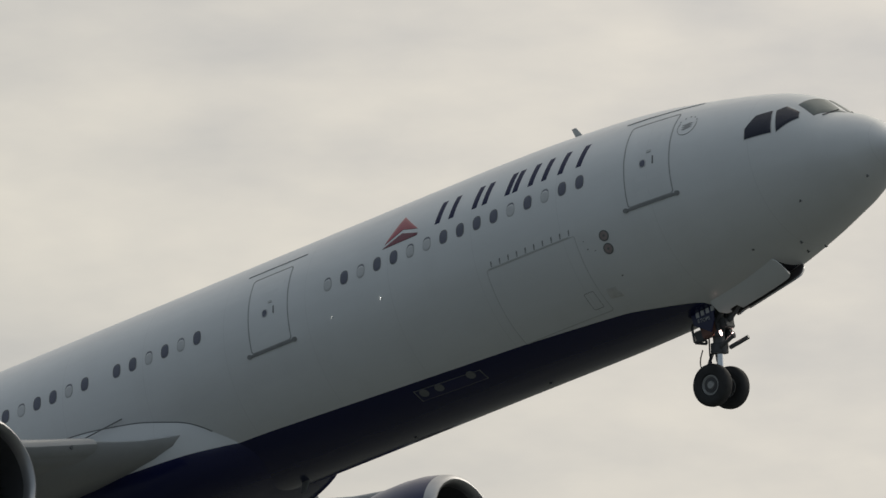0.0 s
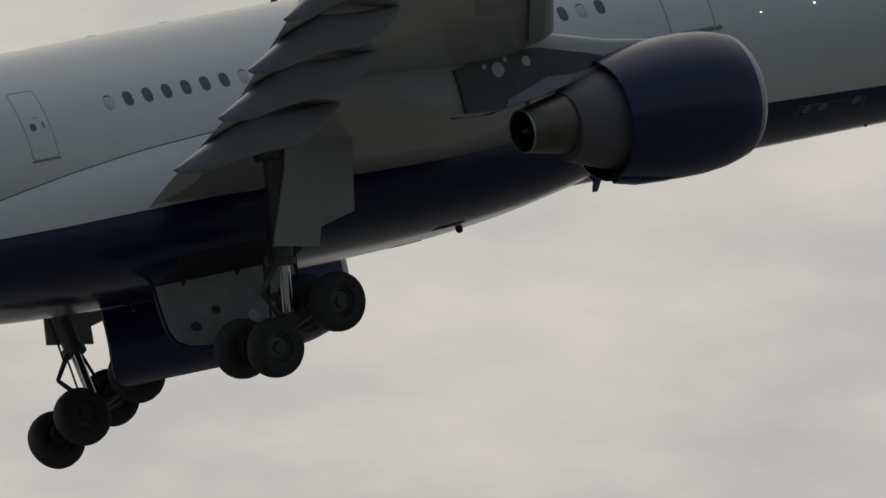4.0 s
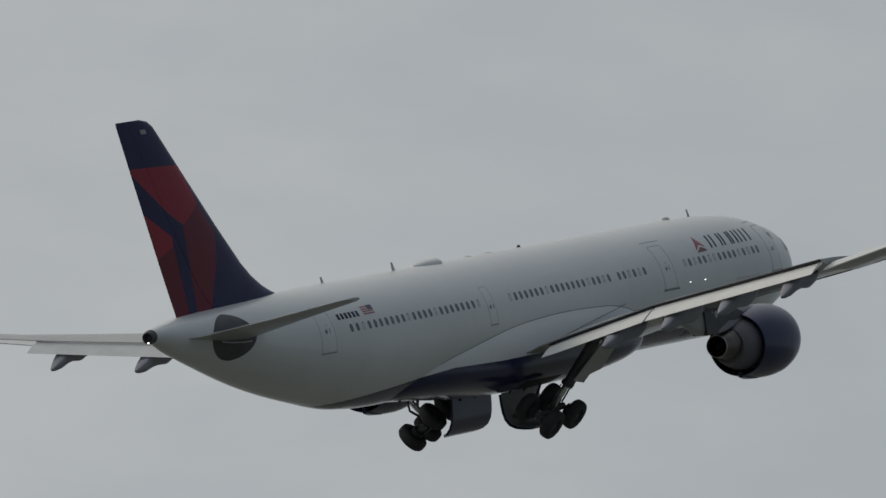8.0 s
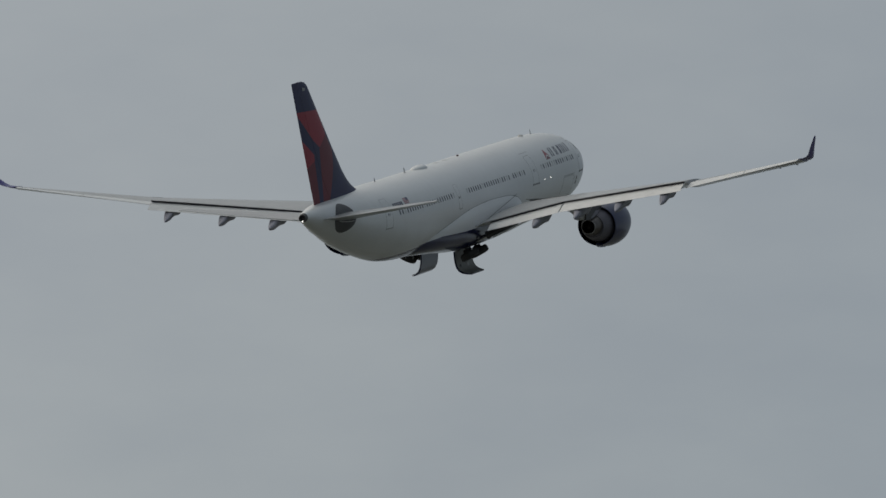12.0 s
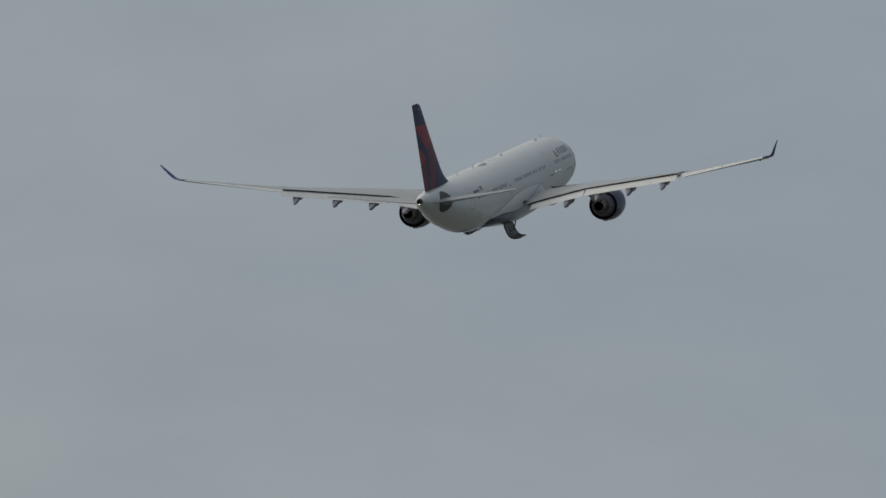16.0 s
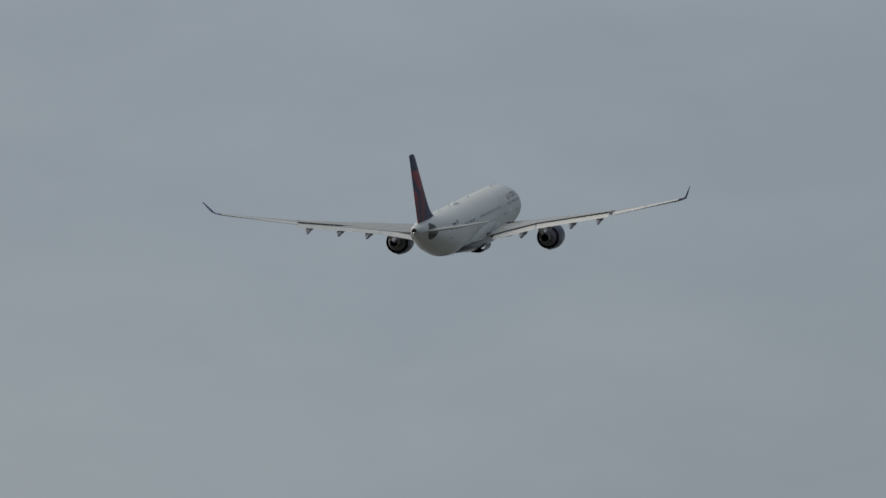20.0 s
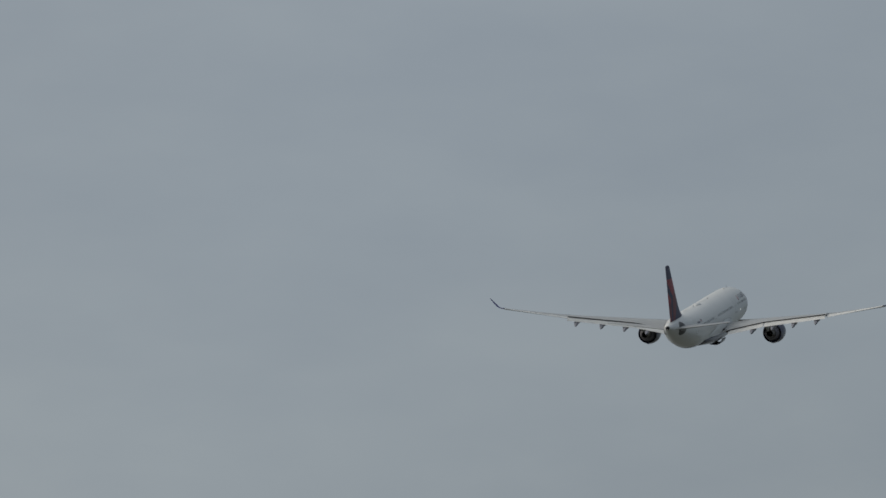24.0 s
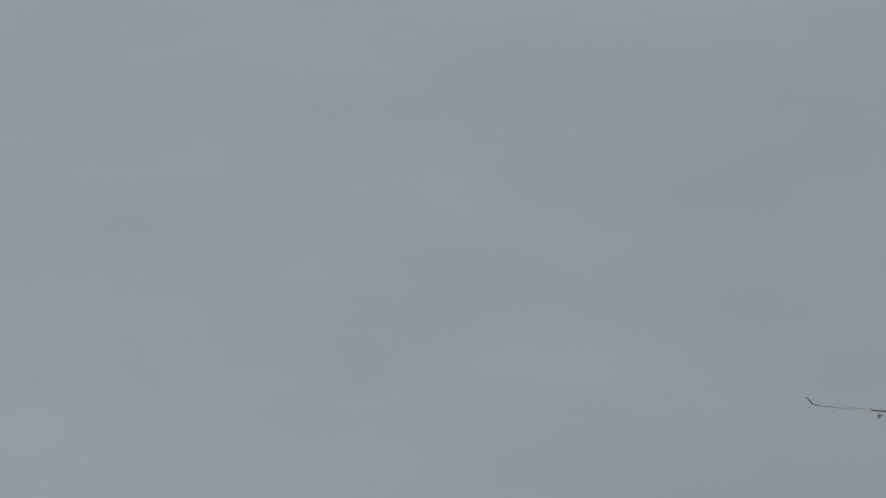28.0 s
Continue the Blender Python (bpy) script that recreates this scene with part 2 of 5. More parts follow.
# the skin is not quite fair: long shallow waves between the ribs
wave = nt.nodes.new("ShaderNodeTexNoise")
wave.inputs["Scale"].default_value, wave.inputs["Detail"].default_value = 1.0, 2.0
wm = nt.nodes.new("ShaderNodeMapping")
wm.inputs["Scale"].default_value = (0.55, 1.3, 1.3)
nt.links.new(sc.outputs["Object"], wm.inputs[0])
nt.links.new(wm.outputs[0], wave.inputs["Vector"])
wb = nt.nodes.new("ShaderNodeBump")
wb.inputs["Strength"].default_value, wb.inputs["Distance"].default_value = 0.4, 0.035
nt.links.new(wave.outputs[0], wb.inputs["Height"])
for slot in ("Normal", "Coat Normal"):
    nt.links.new(wb.outputs[0], nt.nodes["Principled BSDF"].inputs[slot])
nt.links.new(calc(nt, "SUBTRACT", 0.5, calc(nt, "MULTIPLY", below, 0.12)), nt.nodes["Principled BSDF"].inputs["Specular IOR Level"])
nt.links.new(calc(nt, "SUBTRACT", 0.38, calc(nt, "MULTIPLY", below, 0.18)), nt.nodes["Principled BSDF"].inputs["Roughness"])

# tail paint: navy, with three fields of red that meet in a folded ribbon
tail_paint = material("tail_paint", NAVY, 0.42, coat=0.0, grain=0.12, size=1.2, spec=0.3)
nt = tail_paint.node_tree
ts, tz = place_of(nt)


def field(corners):
    mask = None
    n = len(corners)
    for (s0, z0), (s1, z1) in zip(corners, corners[1:] + corners[:1]):
        d = math.hypot(s1 - s0, z1 - z0)
        a = calc(nt, "MULTIPLY", calc(nt, "SUBTRACT", ts, s0), (z1 - z0) / d)
        b = calc(nt, "MULTIPLY", calc(nt, "SUBTRACT", tz, z0), -(s1 - s0) / d)
        one = calc(nt, "GREATER_THAN", calc(nt, "ADD", a, b), 0.0)
        mask = one if mask is None else calc(nt, "MULTIPLY", mask, one)
    return mask


for colour, corners in ((DEEP_RED, [(59.22, 6.12), (58.72, 2.2), (57.76, 2.2), (56.75, 4.6), (56.5, 5.8), (57.69, 7.07)]),
                        (RED, [(63.6, 8.92), (62.6, 8.05), (60.32, 6.84), (59.3, 6.12), (57.69, 7.07), (58.8, 8.8)]),
                        (RED, [(62.4, 7.05), (61.4, 4.95), (60.14, 5.4), (60.2, 5.82)]),
                        (DEEP_RED, [(61.5, 4.9), (60.5, 2.2), (59.3, 2.2), (59.61, 3.42), (60.14, 5.4)])):
    paint_split(tail_paint, field(corners), colour)

grass = material("grass", (0.106, 0.113, 0.1), 0.9, grain=0.3, size=14.0)


# ---- the hull: half width, top and bottom by the distance s aft of the nose ----
HULL = ((0.14, 0.02, -0.56, -0.61), (0.18, 0.25, -0.36, -0.72), (0.34, 0.5, -0.1, -0.875), (0.54, 0.68, 0.13, -1.03), (0.78, 0.86, 0.33, -1.18), (1.15, 1.12, 0.55, -1.385),
        (1.5, 1.3, 0.71, -1.545), (1.75, 1.41, 0.97, -1.67), (2.05, 1.54, 1.25, -1.77), (2.5, 1.73, 1.5, -1.92), (3.1, 1.95, 1.72, -2.1), (4.0, 2.2, 1.95, -2.34),
        (5.2, 2.48, 2.2, -2.6), (6.5, 2.66, 2.42, -2.79), (8, 2.77, 2.55, -2.89), (10, 2.81, 2.65, -2.925), (12, 2.82, 2.68, -2.92),
        (44, 2.82, 2.69, -2.91), (47, 2.77, 2.72, -2.75), (49.5, 2.62, 2.72, -2.3), (52, 2.36, 2.7, -1.78), (54, 2.08, 2.66, -1.3),
        (56, 1.76, 2.6, -0.74), (58, 1.4, 2.53, -0.12), (60, 1.02, 2.44, 0.52), (61.5, 0.68, 2.3, 1.02), (62.3, 0.48, 2.2, 1.36), (62.85, 0.28, 2.1, 1.54))


def glide(table, s):
    """The columns of a table of stations at s, smoothly between its rows."""
    n = len(table)
    i = max(0, min(n - 2, next((k for k in range(n) if table[k][0] > s), n) - 1))
    a, b = table[i], table[i + 1]
    h = b[0] - a[0]
    u = max(0.0, min(1.0, (s - a[0]) / h))
    out = []
    for k in range(1, len(a)):
        d = (b[k] - a[k]) / h

        def slope(j):
            if j <= 0 or j >= n - 1:
                return d
            l, m, r = table[j - 1], table[j], table[j + 1]
            d0, d1 = (m[k] - l[k]) / (m[0] - l[0]), (r[k] - m[k]) / (r[0] - m[0])
            return 0.0 if d0 * d1 <= 0 else 2 * d0 * d1 / (d0 + d1)
        m0, m1 = slope(i), slope(i + 1)
        out.append((2 * u**3 - 3 * u**2 + 1) * a[k] + (u**3 - 2 * u**2 + u) * h * m0 + (3 * u**2 - 2 * u**3) * b[k] + (u**3 - u**2) * h * m1)
    return out


def hull(s):
    """Half width, centre height and half height of the hull at s."""
    w, top, low = glide(HULL, s)
    return w, (top + low) / 2, (top - low) / 2


# ---- building helpers; s is the distance aft of the nose, y to the left wing, z up from the hull's axis ----
def V(s, y, z):
    return Vector((30 - s, y, z))


def part(name, bm, mat, parent, label="", smooth=True, kind=""):
    bmesh.ops.recalc_face_normals(bm, faces=bm.faces)
    me = bpy.data.meshes.new(name)
    bm.to_mesh(me)
    bm.free()
    for m in (mat if isinstance(mat, (list, tuple)) else [mat]):
        me.materials.append(m)
    if smooth:
        me.polygons.foreach_set("use_smooth", [True] * len(me.polygons))
        me.set_sharp_from_angle(angle=radians(38))
    ob = new(name, me)
    ob.parent = parent
    return tagged(ob, label, kind=kind)


def skin(rings, bm=None, caps=True, loop=True, mat=0):
    """A surface through rings of equally many points."""
    bm = bm or bmesh.new()
    vs = [[bm.verts.new(p) for p in r] for r in rings]
    n = len(rings[0])
    for a, b in zip(vs, vs[1:]):
        for i in range(n if loop else n - 1):
            j = (i + 1) % n
            bm.faces.new((a[i], a[j], b[j], b[i])).material_index = mat
    if caps and loop:
        bm.faces.new(vs[0][::-1]).material_index = mat
        bm.faces.new(vs[-1]).material_index = mat
    return bm


def tube(bm, p, q, r0, r1=None, n=14, mat=0):
    p, q = Vector(p), Vector(q)
    r1 = r0 if r1 is None else r1
    turn = (q - p).to_track_quat("Z", "Y").to_matrix()
    ring = [turn @ Vector((math.cos(2 * math.pi * i / n), math.sin(2 * math.pi * i / n), 0)) for i in range(n)]
    return skin([[p + r0 * v for v in ring], [q + r1 * v for v in ring]], bm, mat=mat)


def revolve(bm, origin, axis, profile, n=48, mat=0, loop=False):
    """Profile of (along the axis, radius), turned about the axis from origin."""
    turn = Vector(axis).to_track_quat("Z", "Y").to_matrix()
    o = Vector(origin)
    rings = []
    for a, r in profile:
        rings.append([o + turn @ Vector((r * math.cos(2 * math.pi * i / n), r * math.sin(2 * math.pi * i / n), a)) for i in range(n)])
    if loop:
        rings.append(rings[0])
    return skin(rings, bm, caps=False, mat=mat)


def box(bm, lo, hi, bevel=0.0):
    xs = [Vector((x, y, z)) for z in (lo[2], hi[2]) for x, y in ((lo[0], lo[1]), (hi[0], lo[1]), (hi[0], hi[1]), (lo[0], hi[1]))]
    skin([xs[:4], xs[4:]], bm)
    if bevel:
        bmesh.ops.bevel(bm, geom=bm.edges[:], offset=bevel, segments=2, affect="EDGES")
    return bm


def angle_at(s, z):
    w, c, h = hull(s)
    return math.asin(max(-1, min(1, (z - c) / h)))


def on_hull(s, phi, side, off=0.0):
    """The point of the hull at s and the angle phi above its waist; side -1 is starboard."""
    w, c, h = hull(s)
    n = Vector((0, side * math.cos(phi) / w, math.sin(phi) / h)).normalized()
    return V(s, side * w * math.cos(phi), c + h * math.sin(phi)) + off * n


def resample(outline, step):
    out = []
    for (a, b), (c, d) in zip(outline, outline[1:] + outline[:1]):
        k = max(1, int(math.hypot(c - a, d - b) / step + 0.5))
        out += [(a + (c - a) * i / k, b + (d - b) * i / k) for i in range(k)]
    return out


def lettering(words, size, mat, parent, m):
    """Raised letters in the built-in font."""
    curve = bpy.data.curves.new("lettering", "FONT")
    curve.body, curve.size, curve.extrude, curve.resolution_u = words, size, 0.004, 3
    source = new("lettering", curve)
    me = bpy.data.meshes.new_from_object(source)
    bpy.data.objects.remove(source)
    me.materials.clear()
    me.materials.append(mat)
    ob = new("lettering", me)
    ob.parent, ob.matrix_basis = parent, m
    return tagged(ob, "pale stencilled letters")


def plate(outline, side, rise=0.012, step=0.2, bm=None, mat=0):
    """A thin plate that follows the hull; the outline in (s, z)."""
    bm = bm or bmesh.new()
    o = resample(list(outline), step)
    cs, cz = sum(p[0] for p in o) / len(o), sum(p[1] for p in o) / len(o)

    def ring(k, up):
        return [on_hull(cs + (s - cs) * k, angle_at(cs + (s - cs) * k, cz + (z - cz) * k), side, up) for s, z in o]
    rings = [ring(1.0, -0.02), ring(1.0, rise * 0.6), ring(0.97, rise), ring(0.62, rise), ring(0.28, rise)]
    return skin(rings, bm, mat=mat)


def band(outer, inner, side, rise=0.012, step=0.2, bm=None, mat=0):
    """A flat frame on the hull between two outlines with the same corners."""
    bm = bm or bmesh.new()
    rings = []
    for o, up in ((outer, -0.02), (outer, rise), (inner, rise), (inner, -0.02)):
        pts = []
        for i in range(len(o)):
            (a, b), (c, d) = o[i], o[(i + 1) % len(o)]
            (e, f), (g, h) = outer[i], outer[(i + 1) % len(o)]
            k = max(1, int(math.hypot(g - e, h - f) / step + 0.5))
            pts += [(a + (c - a) * j / k, b + (d - b) * j / k) for j in range(k)]
        pts = [on_hull(s, angle_at(s, z), side, up) for s, z in pts]
        rings.append(pts)
    return skin(rings + [rings[0]], bm, caps=False, mat=mat)


def oval(s, z, a, b, n=20, power=2.6):
    out = []
    for i in range(n):
        t = 2 * math.pi * i / n
        c, d = math.cos(t), math.sin(t)
        out.append((s + a * math.copysign(abs(c) ** (2 / power), c), z + b * math.copysign(abs(d) ** (2 / power), d)))
    return out


def rounded(s0, s1, z0, z1, r, lean=0.0):
    out = []
    for cs, cz, a0 in ((s1 - r, z1 - r, 0), (s0 + r, z1 - r, 90), (s0 + r, z0 + r, 180), (s1 - r, z0 + r, 270)):
        for k in range(5):
            t = radians(a0 + k * 22.5)
            z = cz + r * math.sin(t)
            out.append((cs + r * math.cos(t) + lean * (z - z0) / (z1 - z0), z))
    return out


def foil(le, te, thick, x0=0.0, x1=1.0, n=14, camber=0.012):
    """A wing section from x0 to x1 of the chord; le and te are points, thickness upwards."""
    le, te = Vector(le), Vector(te)
    chord = (te - le).length
    up = []
    for i in range(n + 1):
        x = x0 + (x1 - x0) * (1 - math.cos(math.pi * i / n)) / 2
        t = 5 * thick * (0.2969 * math.sqrt(x) - 0.126 * x - 0.3516 * x * x + 0.2843 * x**3 - 0.1015 * x**4)
        up.append((x, t, camber * math.sin(math.pi * min(1, x * 1.1) * 0.9)))
    return chord, le, te, up


def foil_ring(le, te, thick, x0=0.0, x1=1.0, n=14, camber=0.012, normal=(0, 0, 1), crown=1.0):
    chord, le, te, up = foil(le, te, thick, x0, x1, n, camber)
    nv = Vector(normal)
    top = [le.lerp(te, x) + nv * chord * (c + crown * t + 0.0008) for x, t, c in up]
    low = [le.lerp(te, x) + nv * chord * (c - (2 - crown) * t - 0.0008) for x, t, c in up]
    return top + low[::-1]


# ---- the ground under it all ----
bm = bmesh.new()
rim = [bm.verts.new((9000 * math.cos(radians(a * 5)), 9000 * math.sin(radians(a * 5)), 0)) for a in range(72)]
bm.faces.new(rim)
ground = part("ground", bm, grass, None, "mown airfield grass reaching the horizon", smooth=False)
tagged(ground, category="ground", kind="structure")

# ---- the airliner ----
airliner = new("airliner")
tagged(airliner, "white wide-body airliner with navy belly and red and navy tail, climbing", "airplane")

stations = sorted({round(x, 3) for x in [0.14, 0.145, 0.16, 0.18, 0.21, 0.25, 0.3, 0.35, 0.41, 0.48, 0.56] + [0.65 + 0.15 * i for i in range(37)] + [6.2 + 0.4 * i for i in range(15)] + [12.2 + 0.8 * i for i in range(40)] + [44.2 + 0.35 * i for i in range(53)] + [62.6, 62.75, 62.85]})
rings = []
for s in stations:
    w, c, h = hull(s)
    rings.append([V(s, w * math.cos(2 * math.pi * i / 112), c + h * math.sin(2 * math.pi * i / 112)) for i in range(112)])
part("fuselage", skin(rings), hull_paint, airliner, "white fuselage with a navy underside")
bm = revolve(bmesh.new(), V(62.8, 0, 1.82), (-1, 0, -0.1), ((0, 0.3), (0.12, 0.3), (0.34, 0.255), (0.36, 0.22), (0.1, 0.17)), 28)
cone = part("exhaust_cone", bm, plate_grey, airliner, "dark metal exhaust at the tail's end")
part("duct_end", revolve(bmesh.new(), V(62.98, 0, 1.8), (-1, 0, -0.1), ((0, 0.235), (0.02, 0.12), (0.02, 0.01)), 24), soot_shade_black, cone, "sooty duct")
part("tail_lamp", revolve(bmesh.new(), V(63.1, 0, 1.575), (-1, 0, -0.2), ((0, 0.03), (0.04, 0.026), (0.055, 0.005)), 12), lamp_glass, cone, "small white lamp")

# belly fairing, a bulged tub round the wing roots
BELLY = ((19.4, 1.7, -2.5, 0.25), (20.2, 2.3, -2.86, 0.9), (21.3, 2.76, -3.08, 1.42), (22.6, 2.9, -3.26, 2.15), (24.5, 2.97, -3.4, 2.6), (27, 3.02, -3.46, 2.6), (30, 3.05, -3.48, 2.5),
         (33, 3.03, -3.47, 2.3), (35, 2.98, -3.4, 2.0), (37, 2.86, -3.24, 1.6), (39, 2.7, -3.1, 1.05), (41, 2.42, -2.97, 0.6), (43, 1.95, -2.84, 0.25), (44, 1.5, -2.7, 0.1))


def belly_floor(w, low, y):
    """Height of the fairing's rather flat underside at y."""
    return -1.6 + (low + 1.6) * max(0.0, 1 - (abs(y) / w) ** 3) ** 0.333


rings = []
for k in range(10 * (len(BELLY) - 1) + 1):
    i = min(k // 10, len(BELLY) - 2)
    s = BELLY[i][0] + (BELLY[i + 1][0] - BELLY[i][0]) * (k / 10 - i)
    w, low, high = glide(BELLY, s)
    r = []
    for j in range(96):
        t = 2 * math.pi * j / 96
        c, d = math.cos(t), math.sin(t)
        e = 0.8 if d > 0 else 0.667
        r.append(V(s, w * math.copysign(abs(c) ** e, c), -1.6 + high * d ** e if d > 0 else belly_floor(w, low, w * abs(c) ** e)))
    rings.append(r)
part("belly_fairing", skin(rings), hull_paint, airliner, "smooth white fairing with a navy underside")

# flush air inlets under the fairing's front, their dark inside painted as plates
for y in (-0.99, 0.99):
    pts = [(24.3, y - 0.07), (24.45, y - 0.14), (25.1, y - 0.16), (25.1, y + 0.16), (24.45, y + 0.14), (24.3, y + 0.07)]
    low = []
    for q, r in pts:
        w, base, high = glide(BELLY, q)
        low.append(V(q, r, belly_floor(w, base, r)))
    part("inlet_shade", skin([[q + Vector((0, 0, 0.05)) for q in low], [q + Vector((0, 0, -0.01)) for q in low]]), soot_shade_black, airliner, "dark flush air inlet in the belly fairing", smooth=False)

# the joint where the fairing leaves the hull
for side in (-1, 1):
    bm = bmesh.new()
    last = None
    for k, r in enumerate(rings):
        s = 30 - r[0].x
        best = None
        for p, q in zip(r[:24], r[1:25]):
            w, c, h = hull(s)
            f0, f1 = ((p.y / w) ** 2 + ((p.z - c) / h) ** 2 - 1), ((q.y / w) ** 2 + ((q.z - c) / h) ** 2 - 1)
            if f0 > 0 >= f1:
                best = p.lerp(q, f0 / (f0 - f1))
        if best:
            here = Vector((best.x, side * best.y, best.z))
            if last:
                tube(bm, last, here, 0.016, n=6)
            last = here
    part("fairing_joint", bm, seal_grey, airliner, "thin dark joint round the belly fairing")


# ---- cabin windows, doors and flight-deck windows ----
def cabin_window(s, side, shut):
    z = 0.78
    rim = part("window", band(oval(s, z, 0.127, 0.183), oval(s, z, 0.112, 0.166), side, 0.007, 0.3), faint_grey if shut else seal_grey, airliner,
               "oval cabin window with its shade down" if shut else "dark oval cabin window")
    part("pane", plate(oval(s, z, 0.116, 0.17), side, 0.004, 0.3), dark_glass, rim)
    # the blind sits low: the dark crescent above it paints the reveal's shadow
    if shut:
        part("shade", plate(oval(s + 0.004, z - 0.024, 0.118, 0.155, 18), side, 0.007, 0.3), shade_white, rim, "pale drawn shade")


shades = random.Random(7)
first_row = (0, 0, 1, 0, 1, 0, 0, 0, 0, 1, 1, 0, 0, 1, 0, 1)
for side in (-1, 1):
    for i in range(16):
        cabin_window(7.85 + 0.533 * i, side, bool(first_row[i]) if side < 0 else shades.random() < 0.3)
    for i in range(6):
        cabin_window(20.12 + 0.533 * i, side, i in (1, 3))
    for i in range(20):
        cabin_window(23.85 + 0.532 * i, side, i in (1, 4, 12, 19) if side < 0 else shades.random() < 0.3)
    for i in range(24):
        cabin_window(37.14 + 0.5296 * i, side, i in (0, 8, 13, 21) if side < 0 else shades.random() < 0.3)


def cabin_door(s0, s1, z0, z1, side, small=False):
    r = 0.07
    panel = part("cabin_door", plate(rounded(s0 + 0.02, s1 - 0.02, z0 + 0.02, z1 - 0.02, r), side, 0.005, 0.12), white_paint, airliner, "closed white cabin door with a grey outline")
    g = 0.01 if small else 0.013
    part("door_seal", band(rounded(s0 - g, s1 + g, z0 - g, z1 + g, r + g), rounded(s0 + 0.012, s1 - 0.012, z0 + 0.012, z1 - 0.012, r), side, 0.007, 0.12), faint_grey if small else door_grey, panel, "grey line round the door")
    m = (s0 + s1) / 2
    part("door_window", plate(oval(m + 0.1, z0 + (z1 - z0) * 0.46, 0.07, 0.085, 14), side, 0.016), dark_glass, panel)
    part("handle", plate(rounded(m - 0.2, m - 0.17, z0 + (z1 - z0) * 0.42, z0 + (z1 - z0) * 0.52, 0.01), side, 0.02), seal_grey, panel)
    part("window_rim", band(oval(m + 0.1, z0 + (z1 - z0) * 0.46, 0.095, 0.11, 14), oval(m + 0.1, z0 + (z1 - z0) * 0.46, 0.072, 0.088, 14), side, 0.012), shade_white, panel, "pale ring round the door window")
    part("placard", plate(rounded(m - 0.12, m - 0.0, z0 + (z1 - z0) * 0.58, z0 + (z1 - z0) * 0.61, 0.01), side, 0.014), fairing_grey, panel)
    if not small:
        part("door_sill", plate(rounded(s0 - 0.09, s1 + 0.09, z0 - 0.085, z0 - 0.015, 0.03), side, 0.02, 0.12), sill_grey, panel, "grey scuff plate below the door")
        for e in (s0 - 0.09, s1 + 0.09):
            part("sill_end", plate(oval(e, z0 - 0.045, 0.07, 0.06, 12, 2), side, 0.03, 0.1), sill_grey, panel)
        part("rain_gutter", plate(rounded(s0 - 0.35, s1 + 0.3, z1 + 0.2, z1 + 0.212, 0.006), side, 0.014, 0.12), door_grey, panel)
    else:
        part("door_sill", plate(rounded(s0 - 0.04, s1 + 0.04, z0 - 0.05, z0 - 0.012, 0.018), side, 0.014, 0.12), sill_grey, panel, "thin grey sill below the door")


for side in (-1, 1):
    cabin_door(5.27, 6.54, -0.34, 1.8, side)
    cabin_door(17.16, 18.44, -0.22, 1.76, side)
    cabin_door(35.7, 36.4, -0.24, 1.43, side, True)
    cabin_door(50.75, 51.85, -0.1, 1.88, side, True)


def hull_pane(corners, side, rise, grow=0.0):
    """A pane on the nose between corners given by (s, degrees above the waist)."""
    n = len(corners)
    cs, cp = sum(c[0] for c in corners) / n, sum(c[1] for c in corners) / n
    o = resample([(cs + (s - cs) * (1 + grow), cp + (p - cp) * (1 + grow)) for s, p in corners], 4.0)
    fine = []
    for (a, b), (c, d) in zip(o, o[1:] + o[:1]):
        fine += [(a + (c - a) * k / 3, b + (d - b) * k / 3) for k in range(3)]
    return skin([[on_hull(cs + (s - cs) * k, radians(cp + (p - cp) * k), side, up) for s, p in fine] for k, up in ((1, -0.03), (1, rise * 0.5), (0.97, rise), (0.6, rise), (0.25, rise))])


for side in (-1, 1):
    wiper = bmesh.new()
    tube(wiper, on_hull(1.62, radians(52), side, 0.03), on_hull(1.52, radians(78), side, 0.05), 0.014, n=6)
    part("wiper", wiper, soot_shade_black, airliner, "thin dark wiper below the windscreen")
    for corners, glass, text in (([(3.3, 17.4), (3.3, 26.3), (3.07, 38), (2.69, 42.3), (2.65, 19.6)], screen_glass, "dark cockpit side window"),
                                 ([(2.6, 42.4), (2.4, 48.5), (2.07, 43.2), (2.05, 34.8), (2.53, 19.8)], screen_glass, "dark cockpit side window"),
                                 ([(2.16, 54), (1.93, 87.6), (1.4, 82), (1.78, 46)], sky_lit_screen, "windscreen with sky light put into its colour")):
        rim_part = part("cockpit_window", hull_pane(corners, side, 0.008, 0.06), seal_grey if glass is sky_lit_screen else fairing_grey, airliner, text)
        part("pane", hull_pane(corners, side, 0.014), glass, rim_part)

